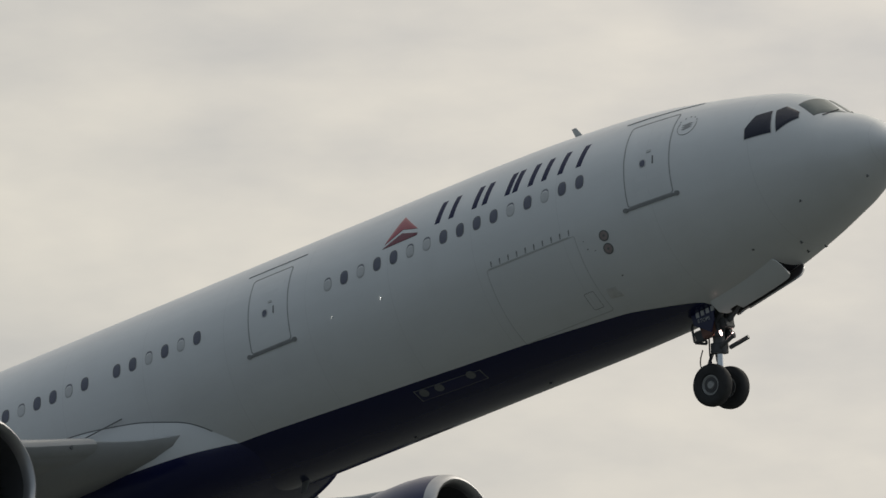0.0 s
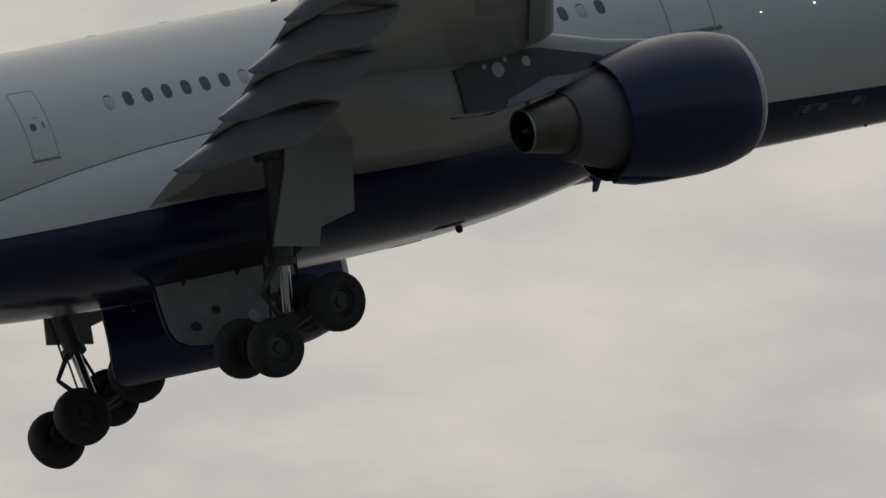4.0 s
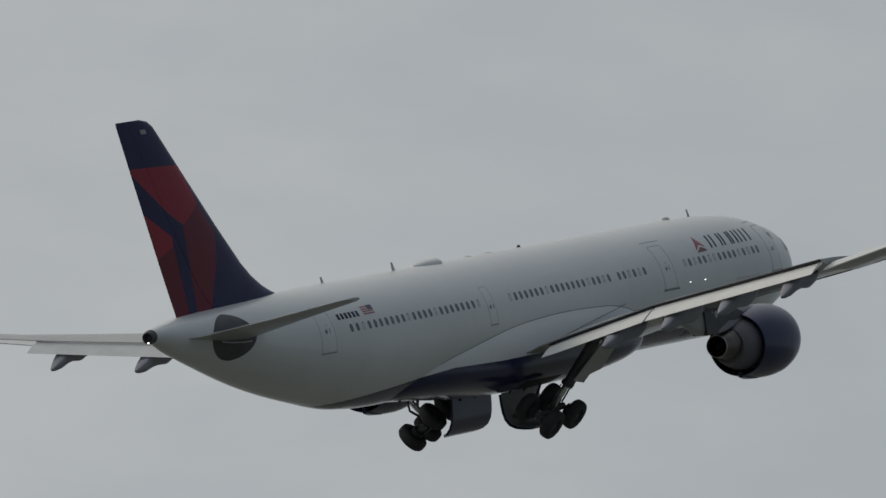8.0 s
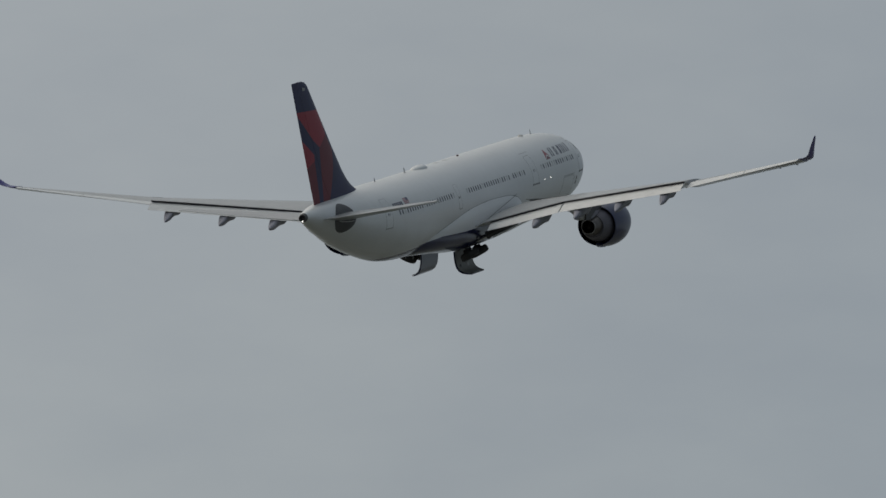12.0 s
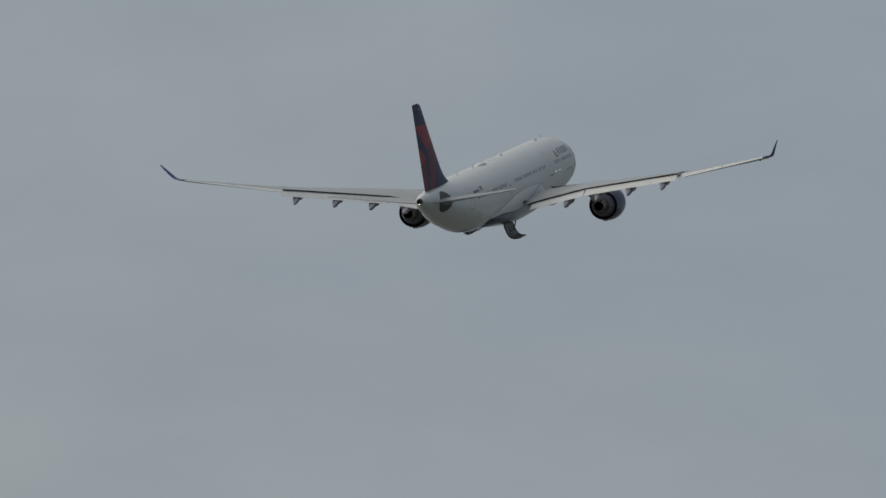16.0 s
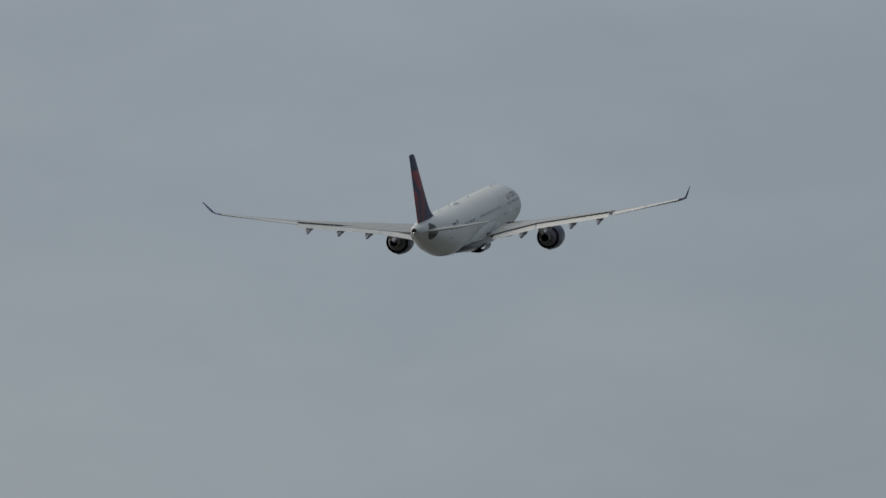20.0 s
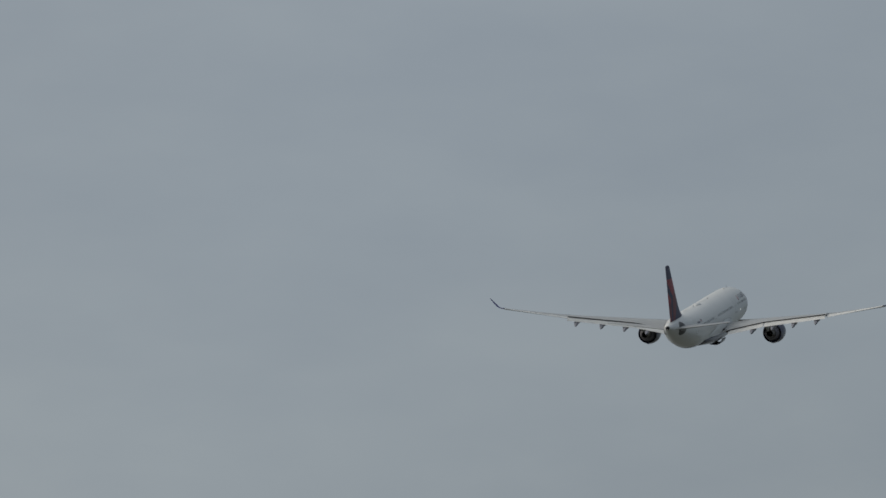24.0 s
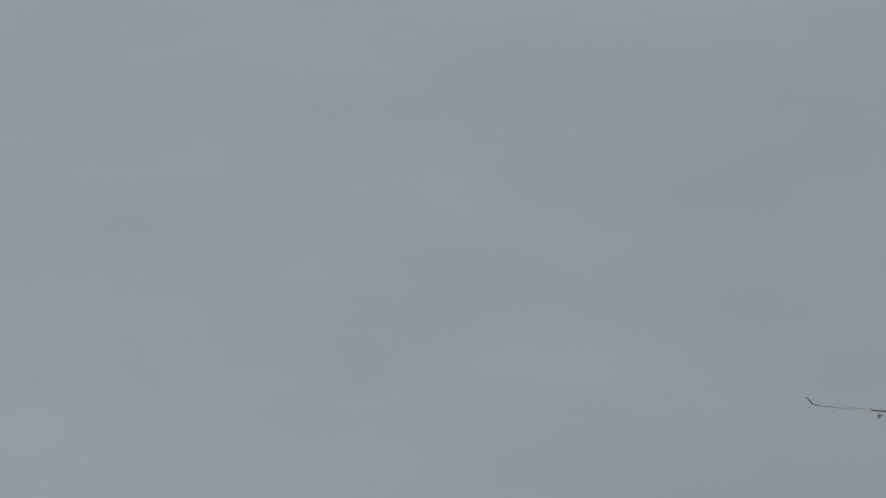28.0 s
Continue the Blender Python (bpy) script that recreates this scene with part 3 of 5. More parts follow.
# ---- marks on the hull: plain shapes and bars ----
for side in (-1, 1):
    # tail-logo triangle in two reds, and a plain bar pair for each of the five title characters
    part("title_triangle", plate([(13.56, 1.84), (14.04, 1.22), (13.5, 1.46), (12.99, 1.32)], side, 0.012, 0.1), red_paint, airliner, "red triangle shape on the fuselage")
    part("title_triangle", plate([(14.1, 1.12), (13.5, 1.36), (12.98, 1.2), (13.0, 1.14)], side, 0.012, 0.1), deep_red_paint, airliner, "dark red triangle shape on the fuselage")
    for s0, s1 in ((11.78, 12.44), (10.72, 11.26), (9.76, 10.22), (8.86, 9.5), (7.8, 8.58)):
        lean = -0.12
        for k in (0, 1):
            a = s0 + 0.06 + k * (s1 - s0 - 0.22)
            part("title_bar", plate([(a + 0.16, 1.22), (a + 0.16 + lean, 1.8), (a + lean, 1.8), (a, 1.22)], side, 0.006, 0.12), title_navy, airliner, "plain navy bar on the fuselage")
    # registration bars and the small flag
    for i in range(6):
        s0 = 48.2 + i * 0.34
        part("mark_bar", plate([(s0, 1.2), (s0, 1.45), (s0 + 0.22, 1.45), (s0 + 0.22, 1.2)], side, 0.006), title_navy, airliner, "plain navy bar on the tail")
    flag = part("flag", plate([(46.75, 1.22), (46.75, 1.6), (47.8, 1.6), (47.8, 1.22)], side, 0.01), shade_white, airliner, "small striped flag on the tail")
    for i in range(4):
        z0 = 1.23 + i * 0.1
        part("stripe", plate([(46.77, z0), (46.77, z0 + 0.05), (47.78, z0 + 0.05), (47.78, z0)], side, 0.014), red_paint, flag)
    part("canton", plate([(46.76, 1.4), (46.76, 1.6), (47.2, 1.6), (47.2, 1.4)], side, 0.018), navy_paint, flag)
    # two round ports, the row of ticks aft of them, the nose seal and small probes
    for s, z in ((7.41, -0.76), (7.42, -1.08)):
        p = part("static_port", band(oval(s, z, 0.135, 0.135, 20, 2), oval(s, z, 0.108, 0.108, 20, 2), side, 0.014), seal_grey, airliner, "round port with a dark ring")
        part("port_disc", plate(oval(s, z, 0.11, 0.11, 20, 2), side, 0.01), port_grey, p, "brownish grey disc")
        part("port_centre", plate(oval(s, z, 0.03, 0.03, 12, 2), side, 0.014), seal_grey, p)
    for i in range(10):
        s = 8.35 + i * 0.27
        tick = part("tick_mark", plate([(s, -0.46), (s - 0.008, -0.39), (s + 0.022, -0.39), (s + 0.03, -0.46)], side, 0.008), door_grey, airliner, "small hinge mark with a dark tip")
        part("tick_tip", plate([(s - 0.012, -0.4), (s - 0.02, -0.32), (s + 0.01, -0.33), (s + 0.018, -0.4)], side, 0.012), sill_grey, tick)
    part("tick_line", plate([(8.4, -0.5), (8.4, -0.475), (10.9, -0.475), (10.9, -0.5)], side, 0.01), fairing_grey, airliner)
    part("cargo_door", band(rounded(8.22, 10.97, -2.32, -0.5, 0.06), rounded(8.235, 10.955, -2.305, -0.515, 0.05), side, 0.006, 0.15), fairing_grey, airliner, "faint outline of a closed cargo door")
    part("latch_panel", band(rounded(8.38, 8.68, -2.2, -1.82, 0.04), rounded(8.393, 8.667, -2.187, -1.833, 0.03), side, 0.006, 0.1), door_grey, airliner, "faint outline of a small latch panel")
    part("scuff_mark", plate([(7.72, -2.14), (7.76, -1.9), (8.04, -1.88), (8.08, -2.1)], side, 0.007, 0.1), scuff_grey, airliner, "grey scuffed patch")
    for s, z, a in ((7.42, -1.74, 0.025), (7.78, -1.02, 0.018), (7.97, -0.93, 0.022), (8.02, -0.72, 0.014), (4.2, -2.05, 0.03)):
        part("drain_hole", plate(oval(s, z, a, a * 0.6, 10, 2), side, 0.01), seal_grey, airliner)
    arc = [on_hull(4.9 + 0.24 * math.cos(radians(a)), angle_at(4.9 + 0.24 * math.cos(radians(a)), 1.31 + 0.24 * math.sin(radians(a))), side, 0.004) for a in range(165, 400, 15)]
    bm = bmesh.new()
    for a, b in zip(arc, arc[1:]):
        tube(bm, a, b, 0.009, n=6)
    p = part("round_badge", bm, door_grey, airliner, "faint round badge of strokes and dots")
    for i in range(3):
        part("badge_stroke", plate([(4.76, 1.25 + i * 0.055), (4.84, 1.285 + i * 0.055), (5.04, 1.245 + i * 0.055), (4.96, 1.215 + i * 0.055)], side, 0.008), door_grey, p)
    for i in range(5):
        a = radians(40 + i * 28)
        part("badge_dot", plate(oval(4.92 + 0.26 * math.cos(a), 1.32 + 0.25 * math.sin(a), 0.018, 0.018, 8, 2), side, 0.008), door_grey, p)
    for s, z, a in ((0.95, -1.15, 0.06), (2.5, -1.36, 0.05), (3.25, -2.08, 0.04), (3.45, -2.2, 0.04)):
        bm = bmesh.new()
        q = on_hull(s, angle_at(s, z), side)
        o = on_hull(s, angle_at(s, z), side, 0.055)
        tube(bm, q, o, 0.024, 0.016, 8)
        tube(bm, o, o + Vector((0.06, 0, 0)), 0.02, 0.012, 8)
        part("probe", bm, seal_grey, airliner, "short dark air-data probe")
    # service panel with three ports on the navy belly
    def on_low(pts, rise):
        return skin([[on_hull(13.62 + (s - 13.62) * k, radians(-57.6 + (p + 57.6) * k), side, up) for s, p in pts] for k, up in ((1, -0.02), (1, rise), (0.5, rise))])
    rect = [(14.65, -52.5), (14.1, -53.2), (13.6, -53.9), (13.1, -54.5), (12.6, -55.2), (12.6, -62.6), (13.1, -62.2), (13.6, -61.8), (14.1, -61.3), (14.65, -60.8)]
    panel = part("service_panel", on_low(rect, 0.008), seal_grey, airliner, "service panel with three round ports")
    part("panel_face", on_low([(13.62 + (s - 13.62) * 0.965, -57.6 + (p + 57.6) * 0.9) for s, p in rect], 0.013), navy_paint, panel)
    for s, p in ((14.4, -55.6), (13.93, -56.0), (12.92, -56.0)):
        part("service_port", skin([[on_hull(s + 0.13 * k * math.cos(t * 0.393), radians(p + 2.6 * k * math.sin(t * 0.393)), side, up) for t in range(16)] for k, up in ((1, 0), (1, 0.025), (0.4, 0.02))]), seal_grey, panel)

# small lamps set in the fuselage side
for side in (-1, 1):
    for s, z, r in ((15.8, -0.1, 0.017), (14.23, -0.12, 0.026)):
        mid = on_hull(s, angle_at(s, z), side, 0.012)
        back = Vector((-1.0, side * 0.6, 0)).normalized()
        base = part("scan_lamp", tube(bmesh.new(), mid - back * 0.11, mid, r * 0.3, r, 14), fairing_grey, airliner, "small lamp in the fuselage side that shines aft")
        part("lamp_lens", tube(bmesh.new(), mid, mid + back * 0.006, r * 0.9, r * 0.8, 14), lamp_glass, base, "lit lens")


# ---- aerials, domes and beacons ----
def blade(name, s, z, tall, long, sweep, text):
    sign = 1 if tall > 0 else -1
    z0 = z - 0.06 * sign
    r = [foil_ring(V(s - long / 2 + sweep * k, 0, 0), V(s + long / 2 + sweep * k - long * 0.45 * k, 0, 0), 0.16, n=6, camber=0, normal=(0, 1, 0)) for k in (0, 0.5, 1)]
    r = [[p + Vector((0, 0, z0 + (tall + 0.06 * sign) * k)) for p in q] for q, k in zip(r, (0, 0.5, 1))]
    part(name, skin(r), fairing_grey if tall > 0 else seal_grey, airliner, text)


blade("aerial", 9.28, 2.64, 0.34, 0.26, 0.24, "small grey blade aerial on the roof")
blade("aerial", 39.65, 2.69, 0.36, 0.34, 0.24, "small grey blade aerial on the roof")
blade("aerial", 46.55, 2.71, 0.28, 0.3, 0.2, "small grey blade aerial on the roof")
blade("drain_mast", 19.6, -2.88, -0.3, 0.3, 0.27, "dark drain mast under the belly")
blade("aerial", 38.8, -2.95, -0.45, 0.4, 0.22, "dark blade aerial under the belly")
blade("aerial", 40.5, -2.75, -0.45, 0.4, 0.22, "dark blade aerial under the belly")
for at, tall in ((11.7, -0.07), (12.6, -0.03), (13.64, -0.03), (16.05, -0.06)):
    blade("drain_mast", at, -2.88, tall, 0.16, 0.06, "small dark drain mast under the belly")
rings = [[V(36.75 + 1.05 * x, 0.5 * w * math.cos(t * math.pi / 10), 2.66 + (0.27 * w if t <= 10 else 0.1) * math.sin(t * math.pi / 10)) for t in range(20)]
         for x, w in ((-1, 0.3), (-0.99, 0.7), (-0.93, 0.92), (-0.8, 1.0), (-0.4, 0.98), (0.1, 0.86), (0.55, 0.64), (0.88, 0.4), (1, 0.1))]
part("satellite_dome", skin(rings), white_paint, airliner, "low white satellite dome on the roof")
for s, r, h in ((11.8, 0.22, 0.14), (30.3, 0.22, 0.06), (32.35, 0.22, 0.06)):
    part("roof_dome", revolve(bmesh.new(), V(s, 0, 2.66), (0, 0, 1), ((0, r), (h * 0.7, r * 0.8), (h, r * 0.4), (h * 1.05, 0.01)), 20), fairing_grey, airliner, "low dome on the roof")
for s, z, up in ((27.15, 2.7, 1), (23.8, -3.4, -1)):
    part("beacon", revolve(bmesh.new(), V(s, 0, z), (0, 0, up), ((-0.05, 0.09), (0.04, 0.085), (0.085, 0.05), (0.095, 0.01)), 16), red_lamp, airliner, "dark red beacon")

# ---- wings ----
WING = ((0.0, 19.4, 33.5, -1.75, -1.85, 0.12), (2.6, 20.95, 33.7, -1.46, -1.8, 0.058), (2.9, 21.5, 33.7, -1.43, -1.78, 0.064), (3.2, 21.98, 33.71, -1.38, -1.75, 0.074), (3.6, 22.48, 33.6, -1.29, -1.56, 0.09), (4.2, 23.1, 33.6, -1.14, -1.42, 0.108), (5.2, 23.75, 33.65, -0.98, -1.18, 0.116), (9.6, 26.55, 33.95, -0.36, -0.21, 0.105), (19.4, 32.45, 37.4, 0.8, 1.2, 0.095))
OUTER = ((19.4, 32.45, 37.45, 0.8, 0.92, 0.1), (28.5, 37.95, 40.35, 2.45, 2.72, 0.095))


def wing_at(y):
    table = WING if y <= 19.4 else OUTER
    i = next((k for k in range(len(table) - 2) if table[k + 1][0] >= y), len(table) - 2)
    a, b = table[i], table[i + 1]
    u = (y - a[0]) / (b[0] - a[0])
    return [p + (q - p) * u for p, q in zip(a, b)]


def under_wing(s, y, way=-1.5):
    """Height of the wing's underside, or with 0.5 of its upper face."""
    _, le, te, zl, zt, t = wing_at(y)
    x = (s - le) / (te - le)
    th = 5 * t * (0.2969 * math.sqrt(x) - 0.126 * x - 0.3516 * x * x + 0.2843 * x**3 - 0.1015 * x**4)
    return zl + (zt - zl) * x + (te - le) * (0.012 * math.sin(math.pi * min(1, x * 1.1) * 0.9) + way * th)


def span(y0, y1, n):
    return [y0 + (y1 - y0) * i / n for i in range(n + 1)]


def section(y, side, x0=0.0, x1=1.0, n=14):
    _, le, te, zl, zt, t = wing_at(y)
    return foil_ring(V(le, side * y, zl), V(te, side * y, zt), t, x0, x1, n, crown=0.4)


def flap_ring(y, side, te, zt):
    _, sl, st, zl, zc, t = wing_at(y)
    return foil_ring(V(st - 0.5, side * y, zc - 0.09), V(te, side * y, zt + 0.1), 0.1, n=8, camber=0.02)


def wing(side):
    def cut(y):
        return 1.0 if y < 19.4 else 0.77

    ys = [1.2, 2.3, 2.6, 2.9, 3.2, 3.6, 4.2] + span(5.0, 9.6, 5) + span(10.6, 19.38, 8) + span(19.42, 28.5, 9)
    body = part("wing", skin([section(y, side, 0.0, cut(y)) for y in ys]), wing_grey, airliner, "grey swept wing, flexed upwards")
    # flaps, ailerons
    part("inboard_flap", skin([flap_ring(y, side, te, zt) for y, te, zt in ((4.15, 34.62, -2.1), (5.3, 34.83, -1.88), (7.5, 35.02, -1.4), (9.52, 35.2, -0.96))]), flap_grey, body, "pale grey flap, part lowered")
    part("outboard_flap", skin([flap_ring(y, side, te, zt) for y, te, zt in ((9.66, 35.24, -0.93), (12.5, 36.15, -0.5), (16, 37.27, 0.02), (19.35, 38.34, 0.52))]), flap_grey, body, "pale grey flap, part lowered")
    # a dark strip under the fixed trailing edge paints the flap gap's shade
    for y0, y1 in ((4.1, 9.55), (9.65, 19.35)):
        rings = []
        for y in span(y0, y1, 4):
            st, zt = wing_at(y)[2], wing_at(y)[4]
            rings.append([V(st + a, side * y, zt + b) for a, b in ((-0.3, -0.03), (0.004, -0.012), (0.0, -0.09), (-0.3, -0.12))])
        part("flap_gap_shade", skin(rings), soot_shade_black, body, "dark strip for the shade in the gap ahead of the flap")
    bm = bmesh.new()
    tops = [V(x, side * y, z) for x, y, z in ((22.8, 2.84, -0.5), (24.2, 2.94, -0.66), (25.64, 2.99, -0.82), (27.0, 3.04, -0.98), (28.33, 3.07, -1.14), (29.5, 3.1, -1.29), (30.54, 3.13, -1.43), (32.0, 3.3, -1.53), (33.5, 3.6, -1.6))]
    for a, b in zip(tops, tops[1:]):
        tube(bm, a, b, 0.016, n=6)
    part("root_joint", bm, seal_grey, body, "dark panel joint at the wing root")
    for y0, y1 in ((19.5, 24.0), (24.05, 28.3)):
        rings = [section(y, side, 0.776, 1.0, 6) for y in span(y0, y1, 3)]
        for r in rings:
            hinge = max(q.x for q in r)
            for q in r:
                q.z -= (0.2 if side < 0 else 0.03) * (hinge - q.x)
        part("aileron", skin(rings), flap_grey, body, "pale grey aileron, drooped a little")
    # spoiler panels ahead of the flaps
    for y0, y1 in ((5.6, 8.9), (10.6, 12.2), (12.25, 13.85), (13.9, 15.5), (15.55, 17.1), (17.15, 18.7)):
        rings = []
        for y in span(y0, y1, 3):
            st = wing_at(y)[2]
            row = [V(st - q, side * y, under_wing(st - q, y, 0.4)) for q in (0.95, 0.5, 0.06)]
            rings.append([q + Vector((0, 0, 0.012)) for q in row] + [q - Vector((0, 0, 0.02)) for q in row[::-1]])
        part("spoiler", skin(rings), wing_grey, body, "grey spoiler panel lying flush")
    # slats ahead of the leading edge
    for y0, y1 in ((4.0, 8.6), (10.3, 14.8), (14.85, 19.3), (19.35, 23.9), (23.95, 28.1)):
        rings = []
        for y in span(y0, y1, 3):
            _, sl, st, zl, zt, t = wing_at(y)
            c = st - sl
            _, le, te, up = foil(V(sl, side * y, zl), V(st, side * y, zt), t, 0.0, 0.16, 8)
            go = Vector((0.035 * c, 0, -0.03 * c)) * (min(1.0, (y - 3.6) / 2.2))
            outer = [le.lerp(te, x) + Vector((0, 0, c * (cm - th))) + go for x, th, cm in up[5:0:-1]] + [le.lerp(te, x) + Vector((0, 0, c * (cm + th))) + go for x, th, cm in up]
            inner = [p + Vector((-0.016 * c * (1 - abs(k / 6 - 1)) - 0.004, 0, -0.004 * c)) for k, p in enumerate(outer)]
            rings.append(outer + inner[::-1])
        part("slat", skin(rings), wing_grey, body, "grey leading-edge slat, extended")
        for y in span(y0 + 0.6, y1 - 0.6, 2):
            _, sl, st, zl, zt, t = wing_at(y)
            part("slat_track", tube(bmesh.new(), V(sl - 0.2, side * y, zl - 0.2), V(sl + 0.5, side * y, zl - 0.06), 0.06, n=8), seal_grey, body)
    # pockets behind the slats: dark plates on the underside carry their shade
    for y0, y1 in ((10.5, 14.4), (15.2, 19.0)):
        for y in span(y0, y1, 3):
            _, sl, st, _, _, _ = wing_at(y)
            x = sl + 0.115 * (st - sl)
            pts = [(x + 0.26 * math.cos(a * math.pi / 5), y + 0.15 * math.sin(a * math.pi / 5)) for a in range(10)]
            part("slat_pocket_shade", skin([[V(a, side * b, under_wing(a, b) - k) for a, b in pts] for k in (-0.08, 0.012)]), soot_shade_black, body, "dark slat-track pocket under the leading edge", smooth=False)
    # winglet: the tip turns up and leans out, swept and tapering
    rings = []
    for u, y, zl, zt, sl, st, lie in ((0, 28.5, 2.45, 2.72, 37.95, 40.35, 0.0), (0.06, 28.85, 2.54, 2.77, 38.35, 40.5, 0.3), (0.14, 29.12, 2.68, 2.86, 38.8, 40.65, 0.65), (0.28, 29.33, 2.95, 3.03, 39.4, 40.85, 0.9),
                                      (0.6, 29.66, 3.54, 3.57, 40.3, 41.4, 0.95), (0.9, 30.02, 4.14, 4.15, 41.2, 41.86, 0.95), (1.0, 30.15, 4.38, 4.38, 41.62, 41.98, 1.0)):
        rings.append(foil_ring(V(sl, side * y, zl), V(st, side * y, zt), 0.085, n=8, camber=0, normal=Vector((0, -side * lie, 1.0 - 0.7 * lie)).normalized()))
    part("winglet", skin(rings), tip_navy, body, "navy upturned winglet")
    # flap-track fairings, canoes with pointed ends
    for y, tip, zt, deep in ((7.9, 36.05, -1.85, 0.84), (11.1, 36.6, -1.3, 0.86), (14.4, 37.65, -0.82, 0.8), (18.0, 38.75, -0.35, 0.72)):
        _, sl, st, zl, zc, t = wing_at(y)
        long = 5.5 - y * 0.08
        front = tip - long
        rings = []
        for u, w in ((0, 0.04), (0.06, 0.34), (0.16, 0.66), (0.32, 0.95), (0.5, 1.0), (0.66, 0.9), (0.8, 0.7), (0.91, 0.42), (0.975, 0.2), (1.0, 0.05)):
            s = front + long * u
            x = (s - sl) / (st - sl)
            zb = zl + (zc - zl) * min(1, x) - (0.045 * (st - sl) * (1 - min(1, x)))
            zm = zb - 0.38 * deep * w - 0.12 - (max(0, u - 0.55) / 0.45) ** 1.2 * max(0, zb - 0.3 - zt)
            rings.append([V(s, side * y + 0.4 * w * math.cos(a * math.pi / 8), zm + (0.22 if a < 8 else 0.8) * deep * w * math.sin(a * math.pi / 8)) for a in range(16)])
        part("flap_fairing", skin(rings), canoe_grey, body, "grey canoe-shaped flap-track fairing")
    return body


for side in (-1, 1):
    wing(side)


# ---- engines and pylons ----
def engine(side):
    y, z = side * 9.42, -2.69
    o = V(21.6, y, z)
    aft = (-1, 0.0, 0.0)
    body = part("engine", revolve(bmesh.new(), o, aft, ((0.46, 1.47), (0.5, 1.485), (0.7, 1.535), (0.95, 1.59), (1.5, 1.64), (2.2, 1.635), (2.9, 1.575), (3.55, 1.475), (4.0, 1.385), (4.02, 1.35), (3.75, 1.31), (3.0, 1.26), (2.2, 1.22)), 72), navy_paint, airliner, "navy engine cowl with a bright inlet lip")
    part("inlet_lip", revolve(bmesh.new(), o, aft, ((0.46, 1.473), (0.36, 1.442), (0.27, 1.392), (0.21, 1.33), (0.19, 1.275), (0.22, 1.22), (0.31, 1.18), (0.48, 1.155)), 72), bare_metal, body, "polished inlet lip")
    part("inlet_duct", revolve(bmesh.new(), o, aft, ((0.48, 1.155), (0.8, 1.17), (1.3, 1.2)), 72), plate_grey, body)
    bm = bmesh.new()
    for k in range(38):
        a = 2 * math.pi * k / 38
        ring = []
        for r, tw in ((0.36, 0.9), (0.8, 0.65), (1.18, 0.4)):
            d = Vector((0, math.cos(a), math.sin(a)))
            n = Vector((0, -math.sin(a), math.cos(a)))
            p = V(22.85, y, z) + d * r
            c = 0.13 * n * tw + Vector((-0.13, 0, 0)) * (1.2 - tw)
            ring.append([p - c, p + c])
        skin(ring, bm, caps=False, loop=False)
    part("fan", bm, gear_grey, body, "dark fan blades")
    part("spinner", revolve(bmesh.new(), V(22.2, y, z), aft, ((0, 0.02), (0.2, 0.16), (0.45, 0.29), (0.72, 0.37)), 32), gear_grey, body)
    part("fan_back", revolve(bmesh.new(), V(23.05, y, z), aft, ((0, 1.21), (0.02, 0.6), (0.03, 0.02)), 32), soot_shade_black, body)
    part("core_cowl", revolve(bmesh.new(), V(24.3, y, z + 0.04), aft, ((0, 1.26), (0.9, 1.22), (1.35, 1.12), (2.0, 0.91), (2.3, 0.79), (2.31, 0.6)), 56), core_grey, body, "dull metal engine core cowl")
    part("nozzle", revolve(bmesh.new(), V(26.55, y, z + 0.12), aft, ((0, 0.7), (0.1, 0.69), (0.6, 0.6), (1.15, 0.5), (1.16, 0.47), (0.4, 0.46)), 48), hot_metal, body, "heat-stained exhaust nozzle")
    part("exhaust_plug", revolve(bmesh.new(), V(26.7, y, z + 0.12), aft, ((0, 0.46), (0.3, 0.3), (0.8, 0.16), (1.05, 0.04)), 32), hot_metal, body, "heat-stained exhaust plug")
    bm = bmesh.new()
    skin([[V(q, y + e, z - r) for e, r in ((-w, 1.2), (w, 1.2), (w * 0.8, d), (-w * 0.8, d))] for q, w, d in ((23.6, 0.02, 1.6), (24.2, 0.13, 1.63), (25.0, 0.16, 1.58), (25.62, 0.12, 1.45))], bm)
    part("cowl_keel", bm, navy_paint, body, "latch fairing under the cowl")
    part("core_joint", revolve(bmesh.new(), V(25.2, y, z + 0.04), aft, ((0, 1.2), (0.0, 1.232), (0.03, 1.228), (0.03, 1.19)), 48), seal_grey, body, "dark joint round the core cowl")
    part("nozzle_lip", revolve(bmesh.new(), V(27.68, y, z + 0.12), aft, ((0, 0.485), (0.0, 0.512), (0.04, 0.505), (0.04, 0.47)), 40), bare_metal, body, "bright rim of the exhaust nozzle")
    # pylon: a slim blade from the cowl's crown to the wing's underside
    rings = []
    for s, top, low, w in ((23.0, -1.2, -1.4, 0.06), (23.4, -1.12, -1.6, 0.18), (24.0, -1.02, -1.7, 0.27), (25.0, -0.86, -1.75, 0.32), (26.4, -0.5, -1.8, 0.34), (27.6, -0.3, -1.95, 0.34), (28.6, -0.36, -2.02, 0.31), (29.4, -0.45, -1.95, 0.27), (30.6, -0.5, -1.5, 0.2), (31.8, -0.6, -1.12, 0.12), (32.8, -0.65, -0.95, 0.04)):
        rings.append([V(s, y + w * math.copysign(abs(math.cos(t)) ** 0.5, math.cos(t)), (top + low) / 2 + (top - low) / 2 * math.copysign(abs(math.sin(t)) ** 0.6, math.sin(t))) for t in (k * math.pi / 12 for k in range(24))])
